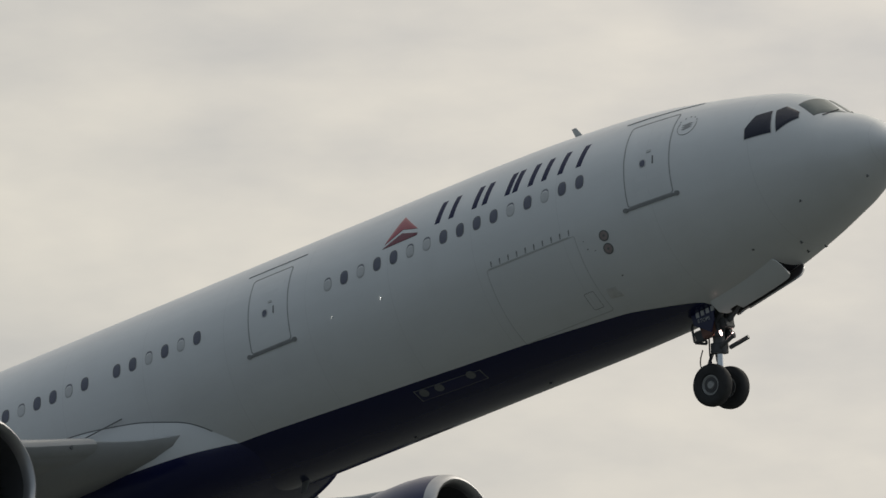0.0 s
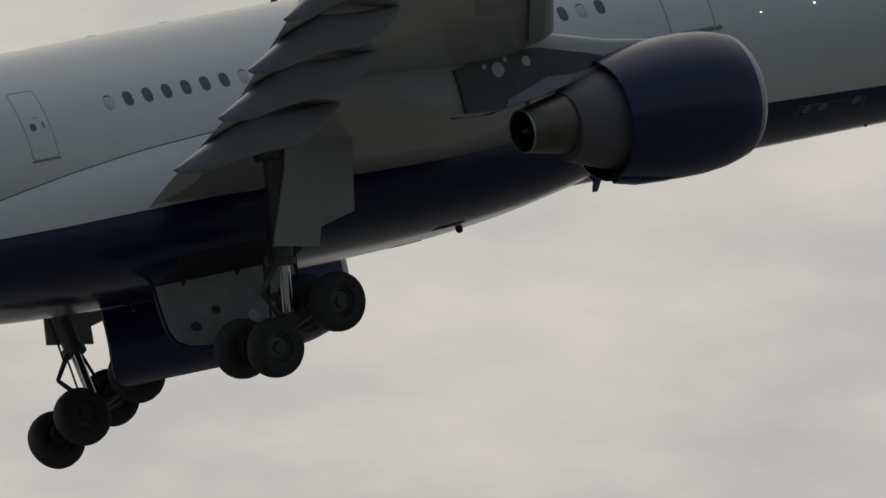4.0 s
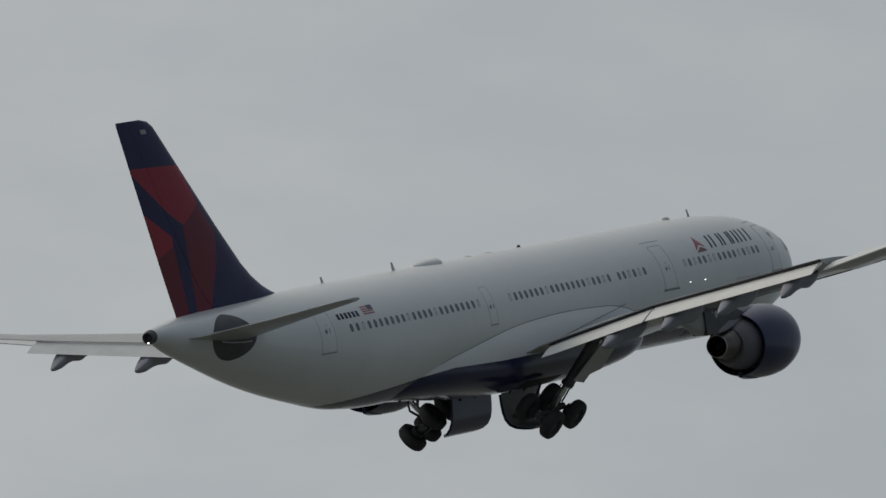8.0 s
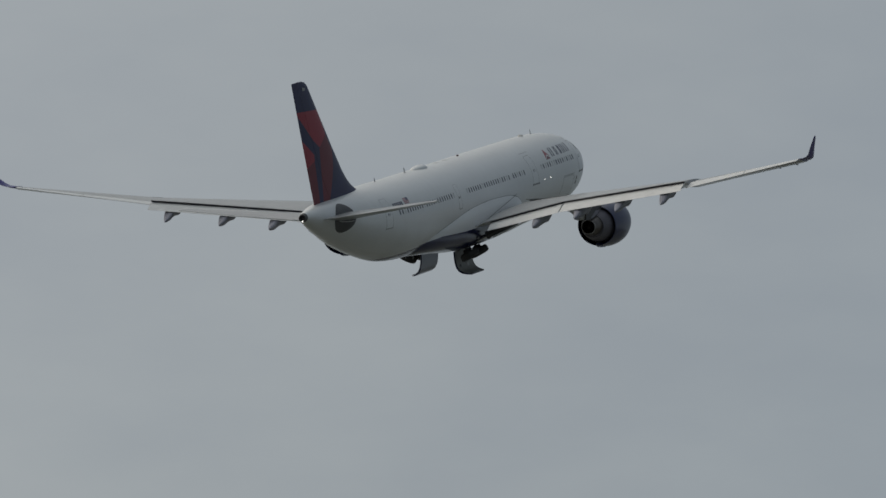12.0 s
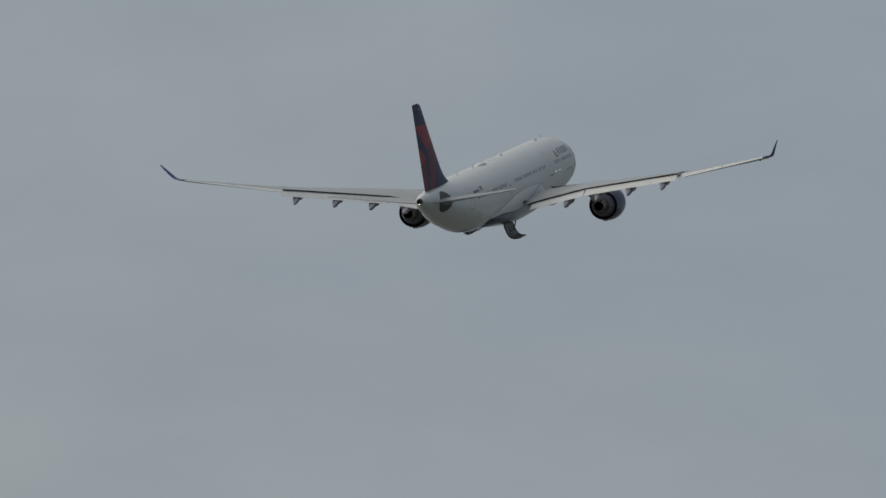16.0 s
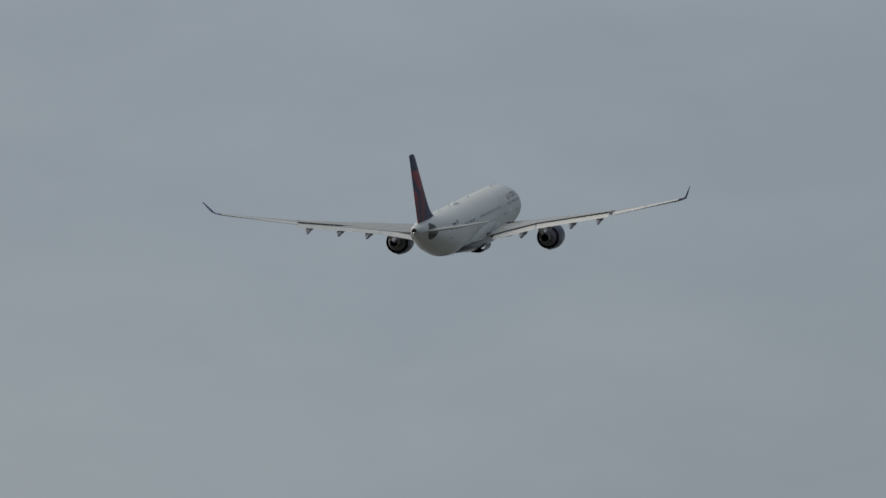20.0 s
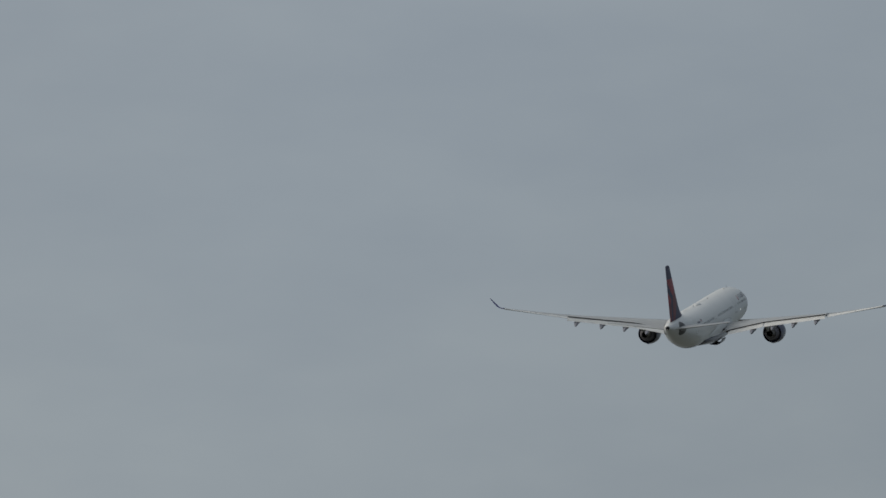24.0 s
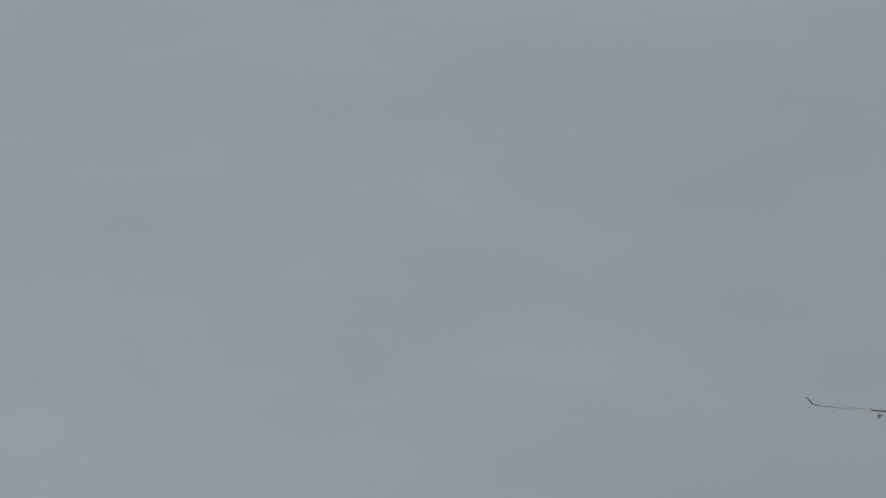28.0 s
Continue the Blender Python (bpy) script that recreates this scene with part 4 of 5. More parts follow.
    pyl = part("pylon", skin(rings), pylon_grey, airliner, "pale engine pylon under the wing")
    for e in (-1, 1):
        bm = bmesh.new()
        pts = [(25.3, -1.24), (26.9, -0.8), (28.2, -0.72), (29.3, -0.95), (29.25, -1.95), (28.2, -2.02), (27.3, -1.82), (26.3, -1.55), (25.3, -1.42)]
        skin([[V(s, y + e * 0.2, zz) for s, zz in pts], [V(s, y + e * 0.352, zz) for s, zz in pts]], bm)
        sh = part("heat_shield", bm, plate_grey, pyl, "dark metal shield on the pylon", smooth=False)
        for s, zz, r in ((28.15, -1.12, 0.17), (27.35, -1.05, 0.12), (28.5, -1.0, 0.06), (27.9, -0.92, 0.06)):
            bm = bmesh.new()
            tube(bm, V(s, y + e * 0.3, zz), V(s, y + e * 0.362, zz), r, n=18)
            part("access_cover", bm, fairing_grey, sh, "pale round access cover")
        bm = bmesh.new()
        pts = [(26.2, -1.55), (26.9, -1.5), (28.1, -1.84), (28.2, -1.99), (27.2, -1.9), (26.4, -1.75)]
        skin([[V(q, y + e * 0.2, r) for q, r in pts], [V(q, y + e * 0.372, r) for q, r in pts]], bm)
        part("shield_skirt", bm, canoe_grey, sh, "grey lower skirt of the shield", smooth=False)
    return body


for side in (-1, 1):
    engine(side)

# ---- tail ----
FIN = ((2.2, 50.4, 60.25), (2.62, 51.05, 60.42), (2.85, 51.75, 60.52), (3.15, 52.45, 60.65), (3.6, 53.25, 60.85), (4.2, 54.05, 61.1), (6.0, 55.95, 61.82), (8.0, 57.95, 62.62), (10.0, 59.95, 63.4), (10.55, 60.5, 63.62), (10.8, 60.95, 63.7), (10.92, 61.6, 63.72))
fin = part("fin", skin([foil_ring(V(a, 0, z), V(b, 0, z), 0.1, 0.0, 0.69, 12, 0, (0, 1, 0)) for z, a, b in FIN]), tail_paint, airliner, "navy and red tail fin")
part("rudder", skin([foil_ring(V(a, 0, z), V(b, 0, z), 0.1, 0.694, 1.0, 6, 0, (0, 1, 0)) for z, a, b in FIN]), tail_paint, fin, "navy and red rudder")
for side in (-1, 1):
    bm = bmesh.new()
    skin([[V(s, side * 0.02, z) for s, z in ((61.45, 10.5), (61.95, 10.5), (61.85, 10.3), (61.35, 10.3))], [V(s, side * 0.17, z) for s, z in ((61.45, 10.5), (61.95, 10.5), (61.85, 10.3), (61.35, 10.3))]], bm)
    part("fin_mark", bm, door_grey, fin, "small pale mark near the fin's tip", smooth=False)
    tail = ((0.75, 55.1, 60.95, 1.2, 1.5), (1.6, 55.85, 61.05, 1.33, 1.56), (5.2, 58.3, 61.65, 1.88, 2.0), (8.75, 60.5, 62.15, 2.42, 2.5), (9.08, 61.0, 62.2, 2.47, 2.53))
    st = part("stabilizer", skin([foil_ring(V(a, side * y, z), V(b, side * y, q), 0.1, 0.0, 0.72, 10, -0.006) for y, a, b, z, q in tail]), wing_grey, airliner, "grey tailplane")
    part("elevator", skin([foil_ring(V(a, side * y, z), V(b, side * y, q), 0.1, 0.725, 1.0, 6, -0.006) for y, a, b, z, q in tail]), wing_grey, st, "grey elevator")
    # the bare plate on which the tailplane turns; a pale strip paints the lit root edge
    bm = skin([[on_hull(q, angle_at(q, r), side, up) for q, r in ((57.95 + (q - 57.95) * k, 1.27 + (r - 1.27) * k) for q, r in oval(57.95, 1.27, 1.5, 0.98, 56, 1.75))] for k, up in ((1, -0.03), (1, 0.02), (0.9, 0.03), (0.78, 0.03), (0.64, 0.03), (0.5, 0.03), (0.35, 0.03), (0.2, 0.03), (0.08, 0.03))])
    patch = part("tailplane_plate", bm, plate_grey, airliner, "dark bare plate round the tailplane root")
    bm = bmesh.new()
    strip = [on_hull(q, angle_at(q, 0.98 + 0.05 * (q - 57) ** 2), side, 0.05) for q in (56.9, 57.3, 57.7, 58.1, 58.5, 58.9)]
    for a, b in zip(strip, strip[1:]):
        tube(bm, a, b, 0.03, n=8)
    part("root_edge_light", bm, fairing_grey, patch, "pale strip for the light along the tailplane's root edge")

# ---- undercarriage ----
def wheel(centre, radius, width, parent, metal):
    c = Vector(centre)
    r, w = radius, width / 2
    prof = ((-w * 0.5, r * 0.46), (-w * 0.86, r * 0.52), (-w, r * 0.74), (-w * 0.93, r * 0.88), (-w * 0.68, r * 0.97), (-w * 0.3, r), (w * 0.3, r), (w * 0.68, r * 0.97), (w * 0.93, r * 0.88), (w, r * 0.74), (w * 0.86, r * 0.52), (w * 0.5, r * 0.46))
    part("tyre", revolve(bmesh.new(), c, (0, 1, 0), prof, 40), rubber, parent, "black tyre")
    half = ((0.62, 0.02), (0.62, 0.16), (0.4, 0.2), (0.36, 0.36), (0.62, 0.42), (0.58, 0.475))
    bm = revolve(bmesh.new(), c, (0, 1, 0), tuple((-w * a, r * b) for a, b in half) + tuple((w * a, r * b) for a, b in half[::-1]), 32)
    rim = part("rim", bm, metal, parent, "grey metal wheel rim")
    if metal is nose_rim:
        for e in (-w, w):
            part("rim_recess", revolve(bmesh.new(), c, (0, 1, 0), ((e * 0.38, r * 0.19), (e * 0.47, r * 0.2), (e * 0.44, r * 0.36), (e * 0.34, r * 0.37)), 32), plate_grey, rim, "dark recess round the hub")


PIVOT = V(31.85, 5.5, -1.59)
BOGIE = V(31.95, 5.23, -5.41) - PIVOT


def main_gear(side):
    """Leg, bogie and brace about the hinge at the wing; its own space begins there."""
    def L(s, y, z):
        return V(s, side * y, z) - Vector((PIVOT.x, side * PIVOT.y, PIVOT.z))
    bm = bmesh.new()
    tube(bm, L(31.4, 5.5, -1.45), L(32.3, 5.5, -1.45), 0.16)
    tube(bm, L(31.85, 5.5, -1.0), L(31.85, 5.5, -1.59), 0.22)
    tube(bm, L(31.85, 5.5, -1.59), L(31.91, 5.33, -3.9), 0.26, 0.23, 18)
    tube(bm, L(31.91, 5.335, -3.85), L(31.91, 5.32, -4.0), 0.29, 0.29, 18)
    leg = part("main_gear", bm, gear_grey, airliner, "dark four-wheel main landing gear leg")
    part("piston", tube(bmesh.new(), L(31.91, 5.33, -3.9), L(31.95, 5.23, -5.38), 0.13, n=16), chrome, leg, "polished piston")
    bm = bmesh.new()
    tube(bm, L(31.85, 5.42, -2.6), L(31.1, 5.35, -1.9), 0.07, n=10)
    part("side_brace", bm, gear_grey, leg)
    bm = bmesh.new()
    k = L(32.62, 5.34, -4.55)
    tube(bm, L(32.1, 5.32, -3.95), k, 0.07, 0.05, 10)
    tube(bm, k, L(32.2, 5.25, -5.15), 0.05, 0.07, 10)
    part("torque_link", bm, gear_grey, leg)
    bm = bmesh.new()
    tube(bm, L(31.7, 5.45, -3.9), L(31.55, 5.35, -4.9), 0.04, n=8)
    tube(bm, L(32.25, 5.2, -4.0), L(32.35, 5.1, -5.2), 0.025, n=8)
    tube(bm, L(31.65, 5.62, -2.5), L(31.7, 5.5, -4.1), 0.03, n=8)
    tube(bm, L(32.15, 5.4, -2.2), L(32.3, 5.3, -4.2), 0.028, n=8)
    part("hydraulic_line", bm, soot_shade_black, leg)
    bm = bmesh.new()
    pts = [(29.85, -1.3), (31.7, -1.3), (31.8, -1.85), (32.34, -3.53), (31.12, -3.74), (31.0, -3.3), (30.05, -3.1)]
    skin([[L(s, 5.76 + (z + 1.6) * 0.06, z) for s, z in pts], [L(s, 5.82 + (z + 1.6) * 0.06, z) for s, z in pts]], bm)
    part("leg_door", bm, wing_grey, leg, "pale door fixed to the leg", smooth=False)
    return leg


def bogie(side):
    """Beam with four braked wheels about its joint with the leg."""
    bm = bmesh.new()
    tube(bm, (1.1, 0, 0), (-1.1, 0, 0), 0.15, n=14)
    tube(bm, (0, -0.16, 0.12), (0, 0.16, 0.12), 0.2, n=14)
    for x in (0.99, -0.99):
        tube(bm, (x, -0.7, 0), (x, 0.7, 0), 0.1, n=12)
    beam = part("bogie", bm, gear_grey, airliner, "dark bogie with four wheels")
    for x in (0.99, -0.99):
        for q in (-0.7, 0.7):
            wheel((x, q, 0), 0.69, 0.5, beam, rim_paint)
        for q in (-1, 1):
            part("brake_pack", tube(bmesh.new(), (x, q * 0.24, 0), (x, q * 0.5, 0), 0.3, n=20), soot_shade_black, beam)
            part("brake_rod", tube(bmesh.new(), (x, q * 0.3, -0.25), (0, q * 0.22, -0.2), 0.035, n=8), gear_grey, beam)
    return beam


def main_door(side):
    """Belly door about its hinge by the keel; hanging open it curves outwards."""
    prof = ((0.0, 0.0), (0.01, -0.4), (0.05, -0.8), (0.13, -1.12), (0.28, -1.38), (0.5, -1.54), (0.75, -1.62), (0.98, -1.66))
    rings = []
    for i, (y, z) in enumerate(prof):
        a, b = prof[max(0, i - 1)], prof[min(len(prof) - 1, i + 1)]
        n = Vector((0, -(b[1] - a[1]), b[0] - a[0])).normalized() * 0.045
        k = i / (len(prof) - 1)
        fw, af = 1.9 - 0.7 * max(0, k - 0.45) ** 1.5, -2.0 + 2.2 * max(0.0, k - 0.4) ** 2
        r = []
        for e in (1, -1):
            o = [Vector((af + (fw - af) * j / 6, y, z)) + n * e for j in range(7)]
            r += o if e > 0 else o[::-1]
        rings.append([Vector((p.x, side * p.y, p.z)) for p in r])
    door = part("main_gear_door", skin(rings), navy_paint, airliner, "large curved navy gear door hanging open")
    for x, y, z in ((0.3, 0.5, 0.3), (-1.2, 0.4, 0.25)):
        part("door_hinge", tube(bmesh.new(), (x, -side * 0.1, -0.12), (x, side * y, z), 0.05, n=10), gear_grey, door)
    rings = []
    for i, (y, z) in enumerate(prof):
        k = i / (len(prof) - 1)
        af = -1.95 + 2.2 * max(0.0, k - 0.4) ** 2
        fw = 1.84 - 0.7 * max(0, k - 0.45) ** 1.5
        row = [af + (fw - af) * q / 6 for q in range(7)]
        rings.append([Vector((x, side * (y + 0.055), z + 0.05)) for x in row] + [Vector((x, side * (y + 0.07), z + 0.06)) for x in row[::-1]])
    part("door_liner", skin(rings), liner_grey, door, "pale inner face of the door")
    # dark discs paint the shaded holes of the liner; the largest disc is pale
    for x, k, r in ((0.35, 3, 0.16), (-0.55, 2, 0.1), (-1.25, 3, 0.13), (1.1, 2, 0.12)):
        y, z = prof[k]
        part("liner_disc", tube(bmesh.new(), (x, side * (y + 0.06), z + 0.05), (x, side * (y + 0.11), z + 0.06), r, n=16), plate_grey if r < 0.15 else shade_white, door)
    part("door_jack", tube(bmesh.new(), (0.9, side * 0.16, -0.75), (0.7, side * 0.75, 0.2), 0.06, n=10), gear_grey, door, "hydraulic jack of the door")
    return door


def nose_gear():
    piv = V(6.35, 0, -2.45)

    def L(s, y, z):
        return V(s, y, z) - piv
    bm = bmesh.new()
    tube(bm, L(6.35, 0, -2.45), L(6.6, 0, -3.75), 0.16, 0.15, 16)
    tube(bm, L(6.45, -0.28, -3.0), L(6.45, 0.28, -3.0), 0.07, n=10)
    tube(bm, L(6.35, -0.3, -2.45), L(6.35, 0.3, -2.45), 0.1, n=12)
    leg = part("nose_gear", bm, nose_grey, airliner, "grey twin-wheel nose landing gear leg")
    part("piston", tube(bmesh.new(), L(6.58, 0, -3.7), L(6.76, 0, -4.6), 0.085, n=14), chrome, leg, "polished piston")
    part("axle", tube(bmesh.new(), L(6.77, -0.45, -4.62), L(6.77, 0.45, -4.62), 0.06, n=10), nose_grey, leg)
    for y in (-0.36, 0.36):
        wheel(L(6.77, y, -4.62), 0.53, 0.33, leg, nose_rim)
    bm = bmesh.new()
    tube(bm, L(6.5, 0.0, -3.35), L(5.3, 0.0, -2.55), 0.07, n=10)
    tube(bm, L(6.45, -0.14, -3.1), L(5.6, -0.25, -2.5), 0.045, n=8)
    tube(bm, L(6.45, 0.14, -3.1), L(5.6, 0.25, -2.5), 0.045, n=8)
    part("drag_brace", bm, nose_grey, leg)
    bm = bmesh.new()
    k = L(7.05, 0, -4.05)
    tube(bm, L(6.7, 0, -3.6), k, 0.05, 0.035, 8)
    tube(bm, k, L(6.85, 0, -4.45), 0.035, 0.05, 8)
    part("torque_link", bm, nose_grey, leg)
    bm = bmesh.new()
    for y in (-0.13, 0.13):
        tube(bm, L(6.7, y, -3.2), L(6.82, y, -3.8), 0.02, n=6)
        tube(bm, L(6.82, y, -3.8), L(6.84, y, -4.5), 0.02, n=6)
    part("hydraulic_line", bm, soot_shade_black, leg)
    for y in (-0.26, 0.26):
        bm = revolve(bmesh.new(), L(6.32, y, -3.42), (1, 0, 0), ((-0.14, 0.03), (-0.08, 0.07), (0.05, 0.09), (0.05, 0.07)), 18)
        lamp = part("taxi_lamp", bm, nose_grey, leg, "round taxi lamp on the leg")
        part("lens", revolve(bmesh.new(), L(6.32, y, -3.42), (1, 0, 0), ((0.035, 0.07), (0.045, 0.01)), 18), gear_lamp, lamp, "lit lamp lens")
    for y in (-0.3, 0.3):
        part("steering_arm", tube(bmesh.new(), L(6.4, y * 0.6, -3.72), L(5.88, y, -3.6), 0.055, n=10), nose_grey, leg)
    part("steering_collar", tube(bmesh.new(), L(6.56, 0, -3.58), L(6.61, 0, -3.82), 0.22, n=18), gear_grey, leg, "dark steering collar")
    bm = bmesh.new()
    box(bm, L(6.8, -0.34, -3.42), L(6.45, -0.14, -2.95), 0.03)
    part("actuator_box", bm, orange, leg, "rust-coloured actuator")
    bm = bmesh.new()
    box(bm, L(6.66, 0.14, -3.5), L(6.3, 0.32, -2.9), 0.03)
    part("valve_block", bm, gear_grey, leg, "dark valve block")
    bm = bmesh.new()
    box(bm, L(6.3, -0.2, -3.3), L(6.12, 0.2, -3.05), 0.03)
    part("junction_box", bm, gear_grey, leg)
    frame_pts = [(6.9, -2.88), (7.12, -2.96), (7.13, -3.4), (6.78, -3.54)]
    bm = bmesh.new()
    for (a, b), (c, d) in zip(frame_pts, frame_pts[1:] + frame_pts[:1]):
        tube(bm, L(a, -0.2, b), L(c, -0.2, d), 0.034, n=8)
    box(bm, L(7.08, -0.23, -3.44), L(6.8, -0.12, -3.14), 0.02)
    part("tow_frame", bm, gear_grey, leg, "dark frame behind the leg")
    hose = [L(7.0 + 0.16 * math.sin(math.pi * k / 8), -0.12, -3.62 - 0.7 * k / 8) for k in range(9)]
    bm = bmesh.new()
    for a, b in zip(hose, hose[1:]):
        tube(bm, a, b, 0.016, n=6)
    part("hose", bm, soot_shade_black, leg)
    pts = [(6.15, -2.5), (6.95, -2.55), (6.9, -3.05), (6.45, -3.35), (6.3, -3.1)]
    for y in (0.4, -0.4):
        d = part("leg_door", skin([[L(s, y - 0.02, z) for s, z in pts], [L(s, y + 0.02, z) for s, z in pts]]), navy_paint, leg, "navy door on the leg" + (" with pale bars" if y < 0 else ""), smooth=False)
    for i in range(4):
        bm = bmesh.new()
        box(bm, L(6.78 - i * 0.155, -0.43, -2.9 + i * 0.012), L(6.685 - i * 0.155, -0.41, -2.67 + i * 0.012))
        part("mark_bar", bm, shade_white, d, "plain pale bar")
    lettering("ETOPS", 0.13, shade_white, d, Matrix.Translation(L(6.76, -0.432, -3.03)) @ pose(0, 0, 0, 90, 3, 0))
    return leg


def nose_door(side):
    """Long white door about its hinge; notched aft for the brace, rounded at the front."""
    rings, inner = [], []
    for x, top, low in ((-1.1, 0.0, 0.5), (-0.98, 0.0, 0.66), (-0.86, 0.0, 0.7), (-0.83, 0.0, 0.6), (-0.6, 0.0, 0.6), (-0.54, 0.0, 0.77), (0, 0.0, 0.78), (0.5, 0.0, 0.78), (0.75, -0.02, 0.77), (0.9, 0.01, 0.76), (1.0, 0.08, 0.74), (1.07, 0.18, 0.7), (1.1, 0.32, 0.63)):
        o = [Vector((x, side * (0.07 * math.sin(math.pi * min(u, 0.85) / 0.85)), -u)) for u in (top + (low - top) * k / 4 for k in range(5))]
        rings.append([q + Vector((0, side * 0.02, 0)) for q in o] + [q - Vector((0, side * 0.02, 0)) for q in o[::-1]])
        o = [Vector((q.x * 0.98, q.y - side * 0.024, q.z * 0.97 - 0.01)) for q in o]
        inner.append(o + [q - Vector((0, side * 0.014, 0)) for q in o[::-1]])
    door = part("nose_gear_door", skin(rings), white_paint, airliner, "white nose gear door hanging open")
    part("door_liner", skin(inner), liner_dark, door, "dark inner face of the door")
    for x in (-0.7, 0.1, 0.8):
        part("door_hinge", tube(bmesh.new(), (x, -side * 0.1, 0.06), (x, -side * 0.03, -0.12), 0.03, n=8), nose_grey, door)
    return door


gears = {side: main_gear(side) for side in (-1, 1)}
bogies = {side: bogie(side) for side in (-1, 1)}
doors = {side: main_door(side) for side in (-1, 1)}
nose_leg = nose_gear()
nose_doors = {side: nose_door(side) for side in (-1, 1)}
# open wells: their shade is painted as dark plates flush with the belly
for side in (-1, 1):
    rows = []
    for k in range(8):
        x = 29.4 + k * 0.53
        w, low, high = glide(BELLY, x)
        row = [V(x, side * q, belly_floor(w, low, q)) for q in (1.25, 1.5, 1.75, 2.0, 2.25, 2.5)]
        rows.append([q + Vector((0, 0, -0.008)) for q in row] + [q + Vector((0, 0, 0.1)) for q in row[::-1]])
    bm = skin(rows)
    part("well_shade", bm, soot_shade_black, airliner, "dark plate for the shade in the open wheel well", smooth=False)
# nose wheel well: its shade as a dark plate along the keel
rings = []
for k in range(9):
    x = 4.08 + k * 0.31
    w, c, h = hull(x)
    row = [V(x, q * 0.11, c - h * math.sqrt(1 - (q * 0.11 / w) ** 2)) for q in range(-4, 5)]
    rings.append([q + Vector((0, 0, -0.008)) for q in row] + [q + Vector((0, 0, 0.1)) for q in row[::-1]])
part("well_shade", skin(rings), soot_shade_black, airliner, "dark plate for the shade in the open nose wheel well", smooth=False)


# ---- motion ----
def ease(u):
    u = max(0.0, min(1.0, u))
    return u * u * (3 - 2 * u)


BOGIE_TILT = ((0, 22), (4.6, 22), (5.5, 20), (6.5, 14), (7, 11), (8.5, 8), (10, 3), (28, 0))
NOSE_UP = ((0, 0), (1.2, 0), (2, 8), (2.9, 20), (4.2, 48), (5.4, 80), (6.4, 100), (28, 100))


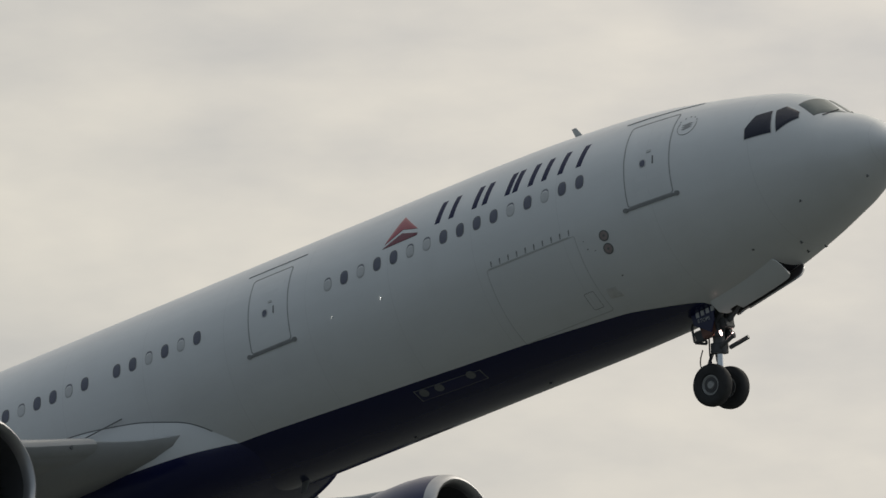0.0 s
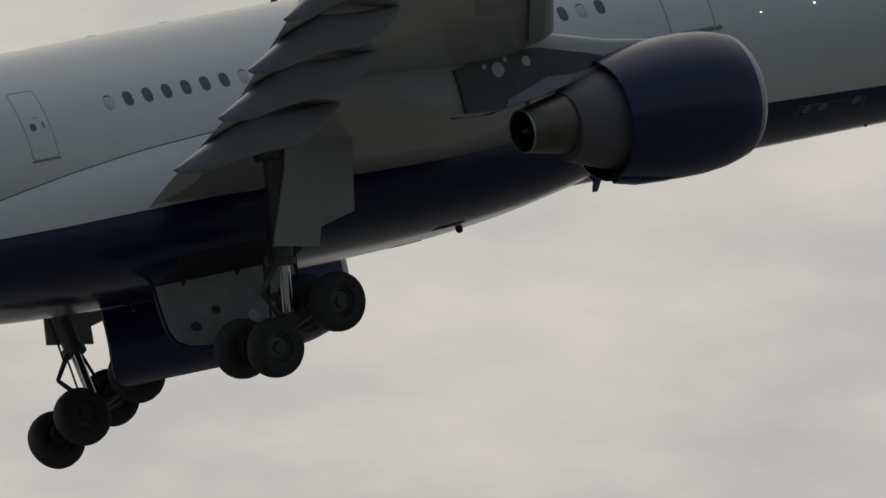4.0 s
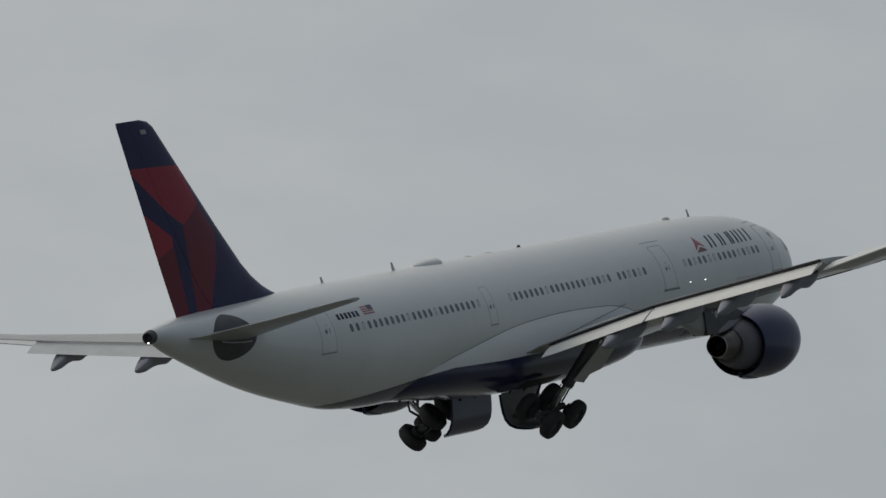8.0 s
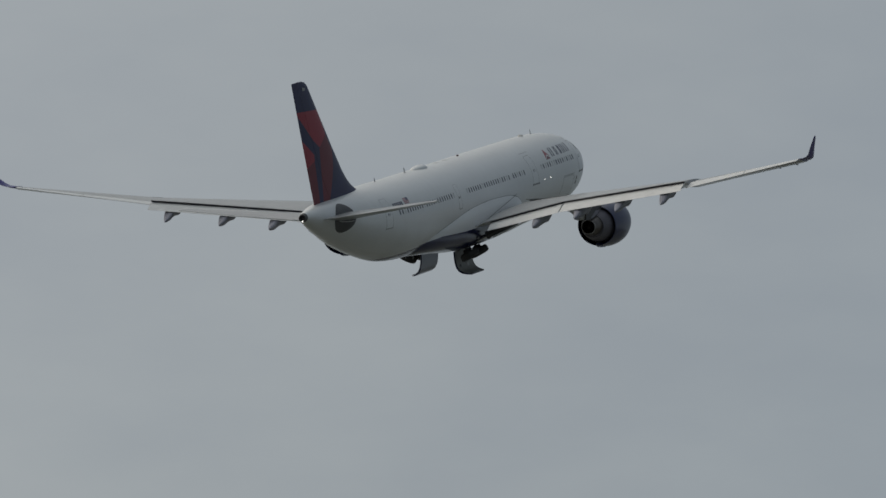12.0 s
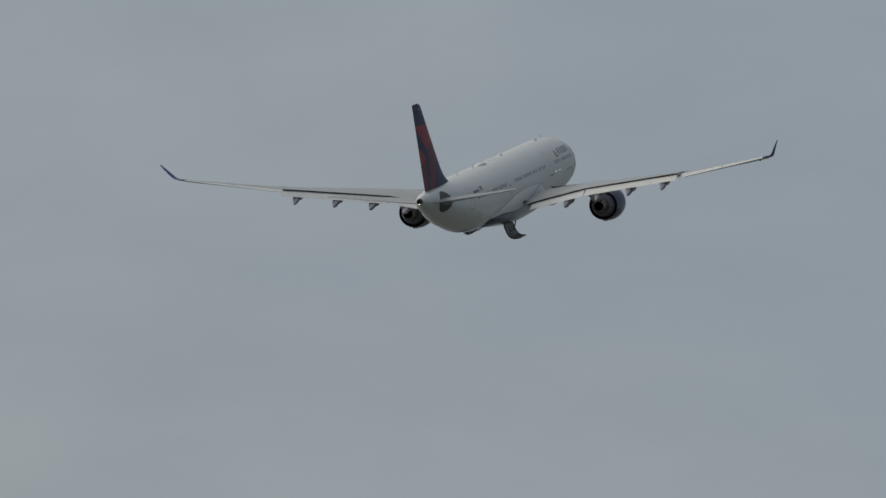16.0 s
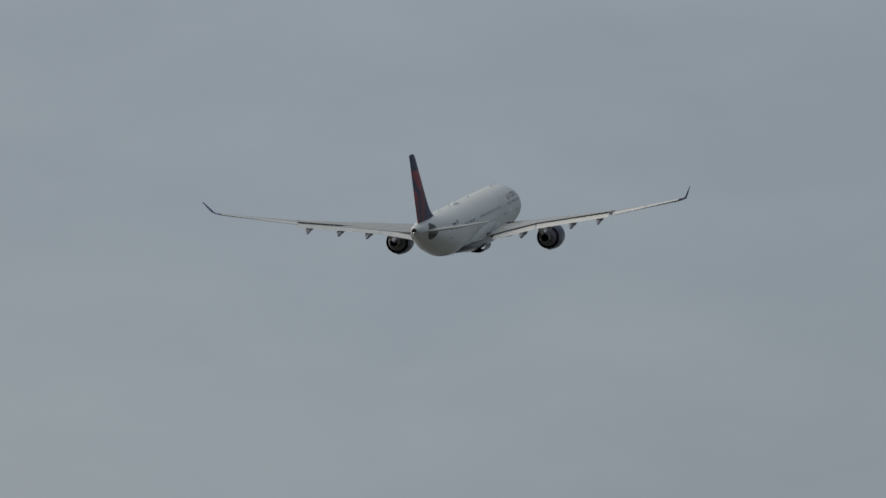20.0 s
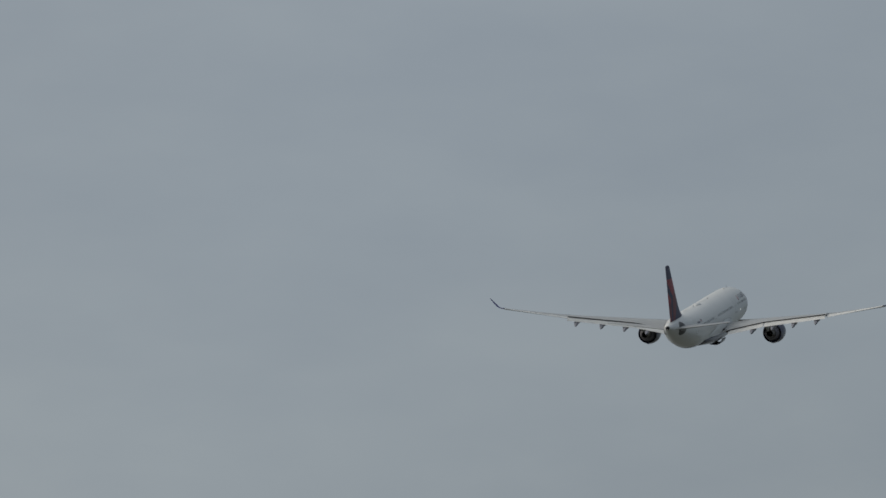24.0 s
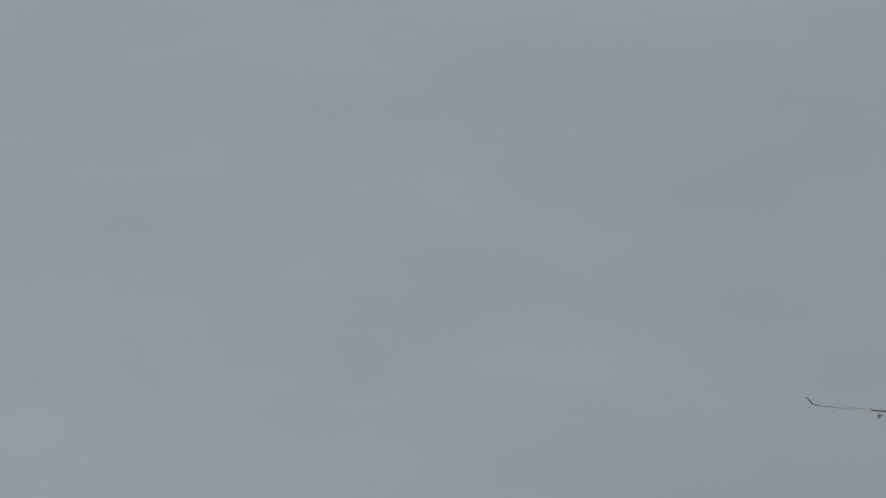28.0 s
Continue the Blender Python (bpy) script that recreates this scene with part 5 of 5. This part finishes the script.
def motions():
    walk(airliner, [(0, pose(-202.54, 247.48, 17.57, -2.199, -15.976, 0.232)), (0.5, pose(-158.79, 247.19, 22.79, -2.391, -15.962, 0.300)), (1, pose(-115.17, 246.95,
        28.02, -2.567, -15.947, 0.364)), (1.5, pose(-71.75, 246.75, 33.29, -2.719, -15.938, 0.423)), (2, pose(-28.62, 246.57, 38.67, -2.837, -15.944,
        0.475)), (2.5, pose(14.21, 246.42, 44.21, -2.910, -15.970, 0.519)), (3, pose(56.81, 246.27, 50.03, -2.924, -16.000, 0.555)), (3.5, pose(99.28,
        246.13, 56.24, -2.865, -16.003, 0.582)), (4, pose(141.70, 245.97, 62.97, -2.717, -15.949, 0.602)), (4.5, pose(184.14, 245.83, 70.16, -2.465,
        -15.810, 0.614)), (5, pose(226.63, 245.75, 77.60, -2.114, -15.594, 0.616)), (5.5, pose(269.20, 245.79, 85.11, -1.693, -15.366, 0.604)), (6,
        pose(311.88, 246.00, 92.47, -1.234, -15.194, 0.573)), (6.5, pose(354.63, 246.42, 99.55, -0.771, -15.147, 0.519)), (7, pose(397.42, 247.09,
        106.24, -0.333, -15.263, 0.440)), (7.5, pose(440.18, 248.05, 112.43, 0.056, -15.490, 0.342)), (8, pose(482.88, 249.30, 118.07, 0.373, -15.758,
        0.235)), (8.5, pose(525.43, 250.75, 123.38, 0.595, -15.994, 0.128)), (9, pose(567.79, 252.31, 128.64, 0.705, -16.136, 0.030)), (9.5,
        pose(609.88, 253.85, 134.10, 0.733, -16.178, -0.053)), (10, pose(651.71, 255.33, 139.89, 0.735, -16.143, -0.114)), (10.5, pose(693.41, 256.70,
        145.89, 0.764, -16.055, -0.148)), (11, pose(735.10, 257.97, 151.97, 0.874, -15.937, -0.149)), (11.5, pose(776.92, 259.12, 157.99, 1.059,
        -15.809, -0.119)), (12, pose(818.88, 260.17, 163.90, 1.250, -15.687, -0.069)), (12.5, pose(860.95, 261.18, 169.71, 1.377, -15.587, -0.008)),
        (13, pose(903.05, 262.19, 175.42, 1.367, -15.525, 0.052)), (13.5, pose(945.16, 263.24, 181.03, 1.186, -15.507, 0.104)), (14, pose(987.22,
        264.35, 186.58, 0.893, -15.513, 0.147)), (14.5, pose(1029.22, 265.50, 192.08, 0.561, -15.521, 0.180)), (15, pose(1071.15, 266.68, 197.56,
        0.264, -15.507, 0.203)), (15.5, pose(1112.96, 267.91, 203.04, 0.065, -15.452, 0.216)), (16, pose(1154.64, 269.16, 208.52, -0.042, -15.357,
        0.219)), (16.5, pose(1196.16, 270.44, 214.00, -0.090, -15.232, 0.211)), (17, pose(1237.49, 271.76, 219.48, -0.112, -15.087, 0.191)), (17.5,
        pose(1278.64, 273.11, 224.94, -0.141, -14.932, 0.157)), (18, pose(1319.69, 274.49, 230.37, -0.182, -14.778, 0.112)), (18.5, pose(1360.71,
        275.91, 235.75, -0.217, -14.635, 0.056)), (19, pose(1401.77, 277.37, 241.06, -0.228, -14.515, -0.009)), (19.5, pose(1442.92, 278.87, 246.30,
        -0.197, -14.427, -0.082)), (20, pose(1484.16, 280.39, 251.47, -0.114, -14.377, -0.159)), (20.5, pose(1525.51, 281.93, 256.59, 0.017, -14.357,
        -0.236)), (21, pose(1566.98, 283.48, 261.67, 0.189, -14.358, -0.309)), (21.5, pose(1608.50, 285.01, 266.70, 0.395, -14.371, -0.374)), (22,
        pose(1650.01, 286.53, 271.70, 0.624, -14.389, -0.427)), (22.5, pose(1691.41, 288.01, 276.66, 0.850, -14.407, -0.468)), (23, pose(1732.66,
        289.44, 281.60, 1.041, -14.423, -0.497)), (23.5, pose(1773.75, 290.84, 286.52, 1.165, -14.436, -0.515)), (24, pose(1814.67, 292.20, 291.42,
        1.192, -14.443, -0.523)), (24.5, pose(1855.45, 293.53, 296.31, 1.123, -14.444, -0.523)), (25, pose(1896.09, 294.85, 301.19, 0.979, -14.438,
        -0.518)), (25.5, pose(1936.65, 296.15, 306.06, 0.784, -14.428, -0.510)), (26, pose(1977.20, 297.44, 310.93, 0.559, -14.413, -0.502)), (26.5,
        pose(2017.78, 298.73, 315.80, 0.323, -14.394, -0.496)), (27, pose(2058.41, 300.03, 320.66, 0.084, -14.371, -0.491)), (27.5, pose(2099.05,
        301.32, 325.52, -0.148, -14.347, -0.487)), (28, pose(2139.71, 302.62, 330.38, -0.366, -14.320, -0.482))])
    for side in (-1, 1):
        up = [(t, pose(PIVOT.x, side * PIVOT.y, PIVOT.z, -side * min(86.0, 6.4 * max(0.0, t - 2.25)))) for t in [k * 0.5 for k in range(57)]]
        walk(gears[side], up)
        walk(bogies[side], [(t, m @ pose(BOGIE.x, side * BOGIE.y, BOGIE.z, 0, -glide(BOGIE_TILT, t)[0])) for t, m in up])
        walk(doors[side], [(t, pose(30 - 31.2, side * 1.2, -3.5, side * 78 * (ease((t - 14.9) / 2.0) if side > 0 else ease((t - 15.3) / 2.6)))) for t in [k * 0.5 for k in range(57)]])
        walk(nose_doors[side], [(t, pose(30 - 5.11, side * 0.68, -2.36, side * -3 - side * 44 * max(0.0, 1 - t / 1.4) ** 1.4 - side * 80 * ease((t - 6.3) / 1.8), -9.5)) for t in [k * 0.25 for k in range(113)]])
    walk(nose_leg, [(t, pose(30 - 6.35, 0, -2.45, 0, -glide(NOSE_UP, t)[0])) for t in [k * 0.5 for k in range(57)]])


motions()
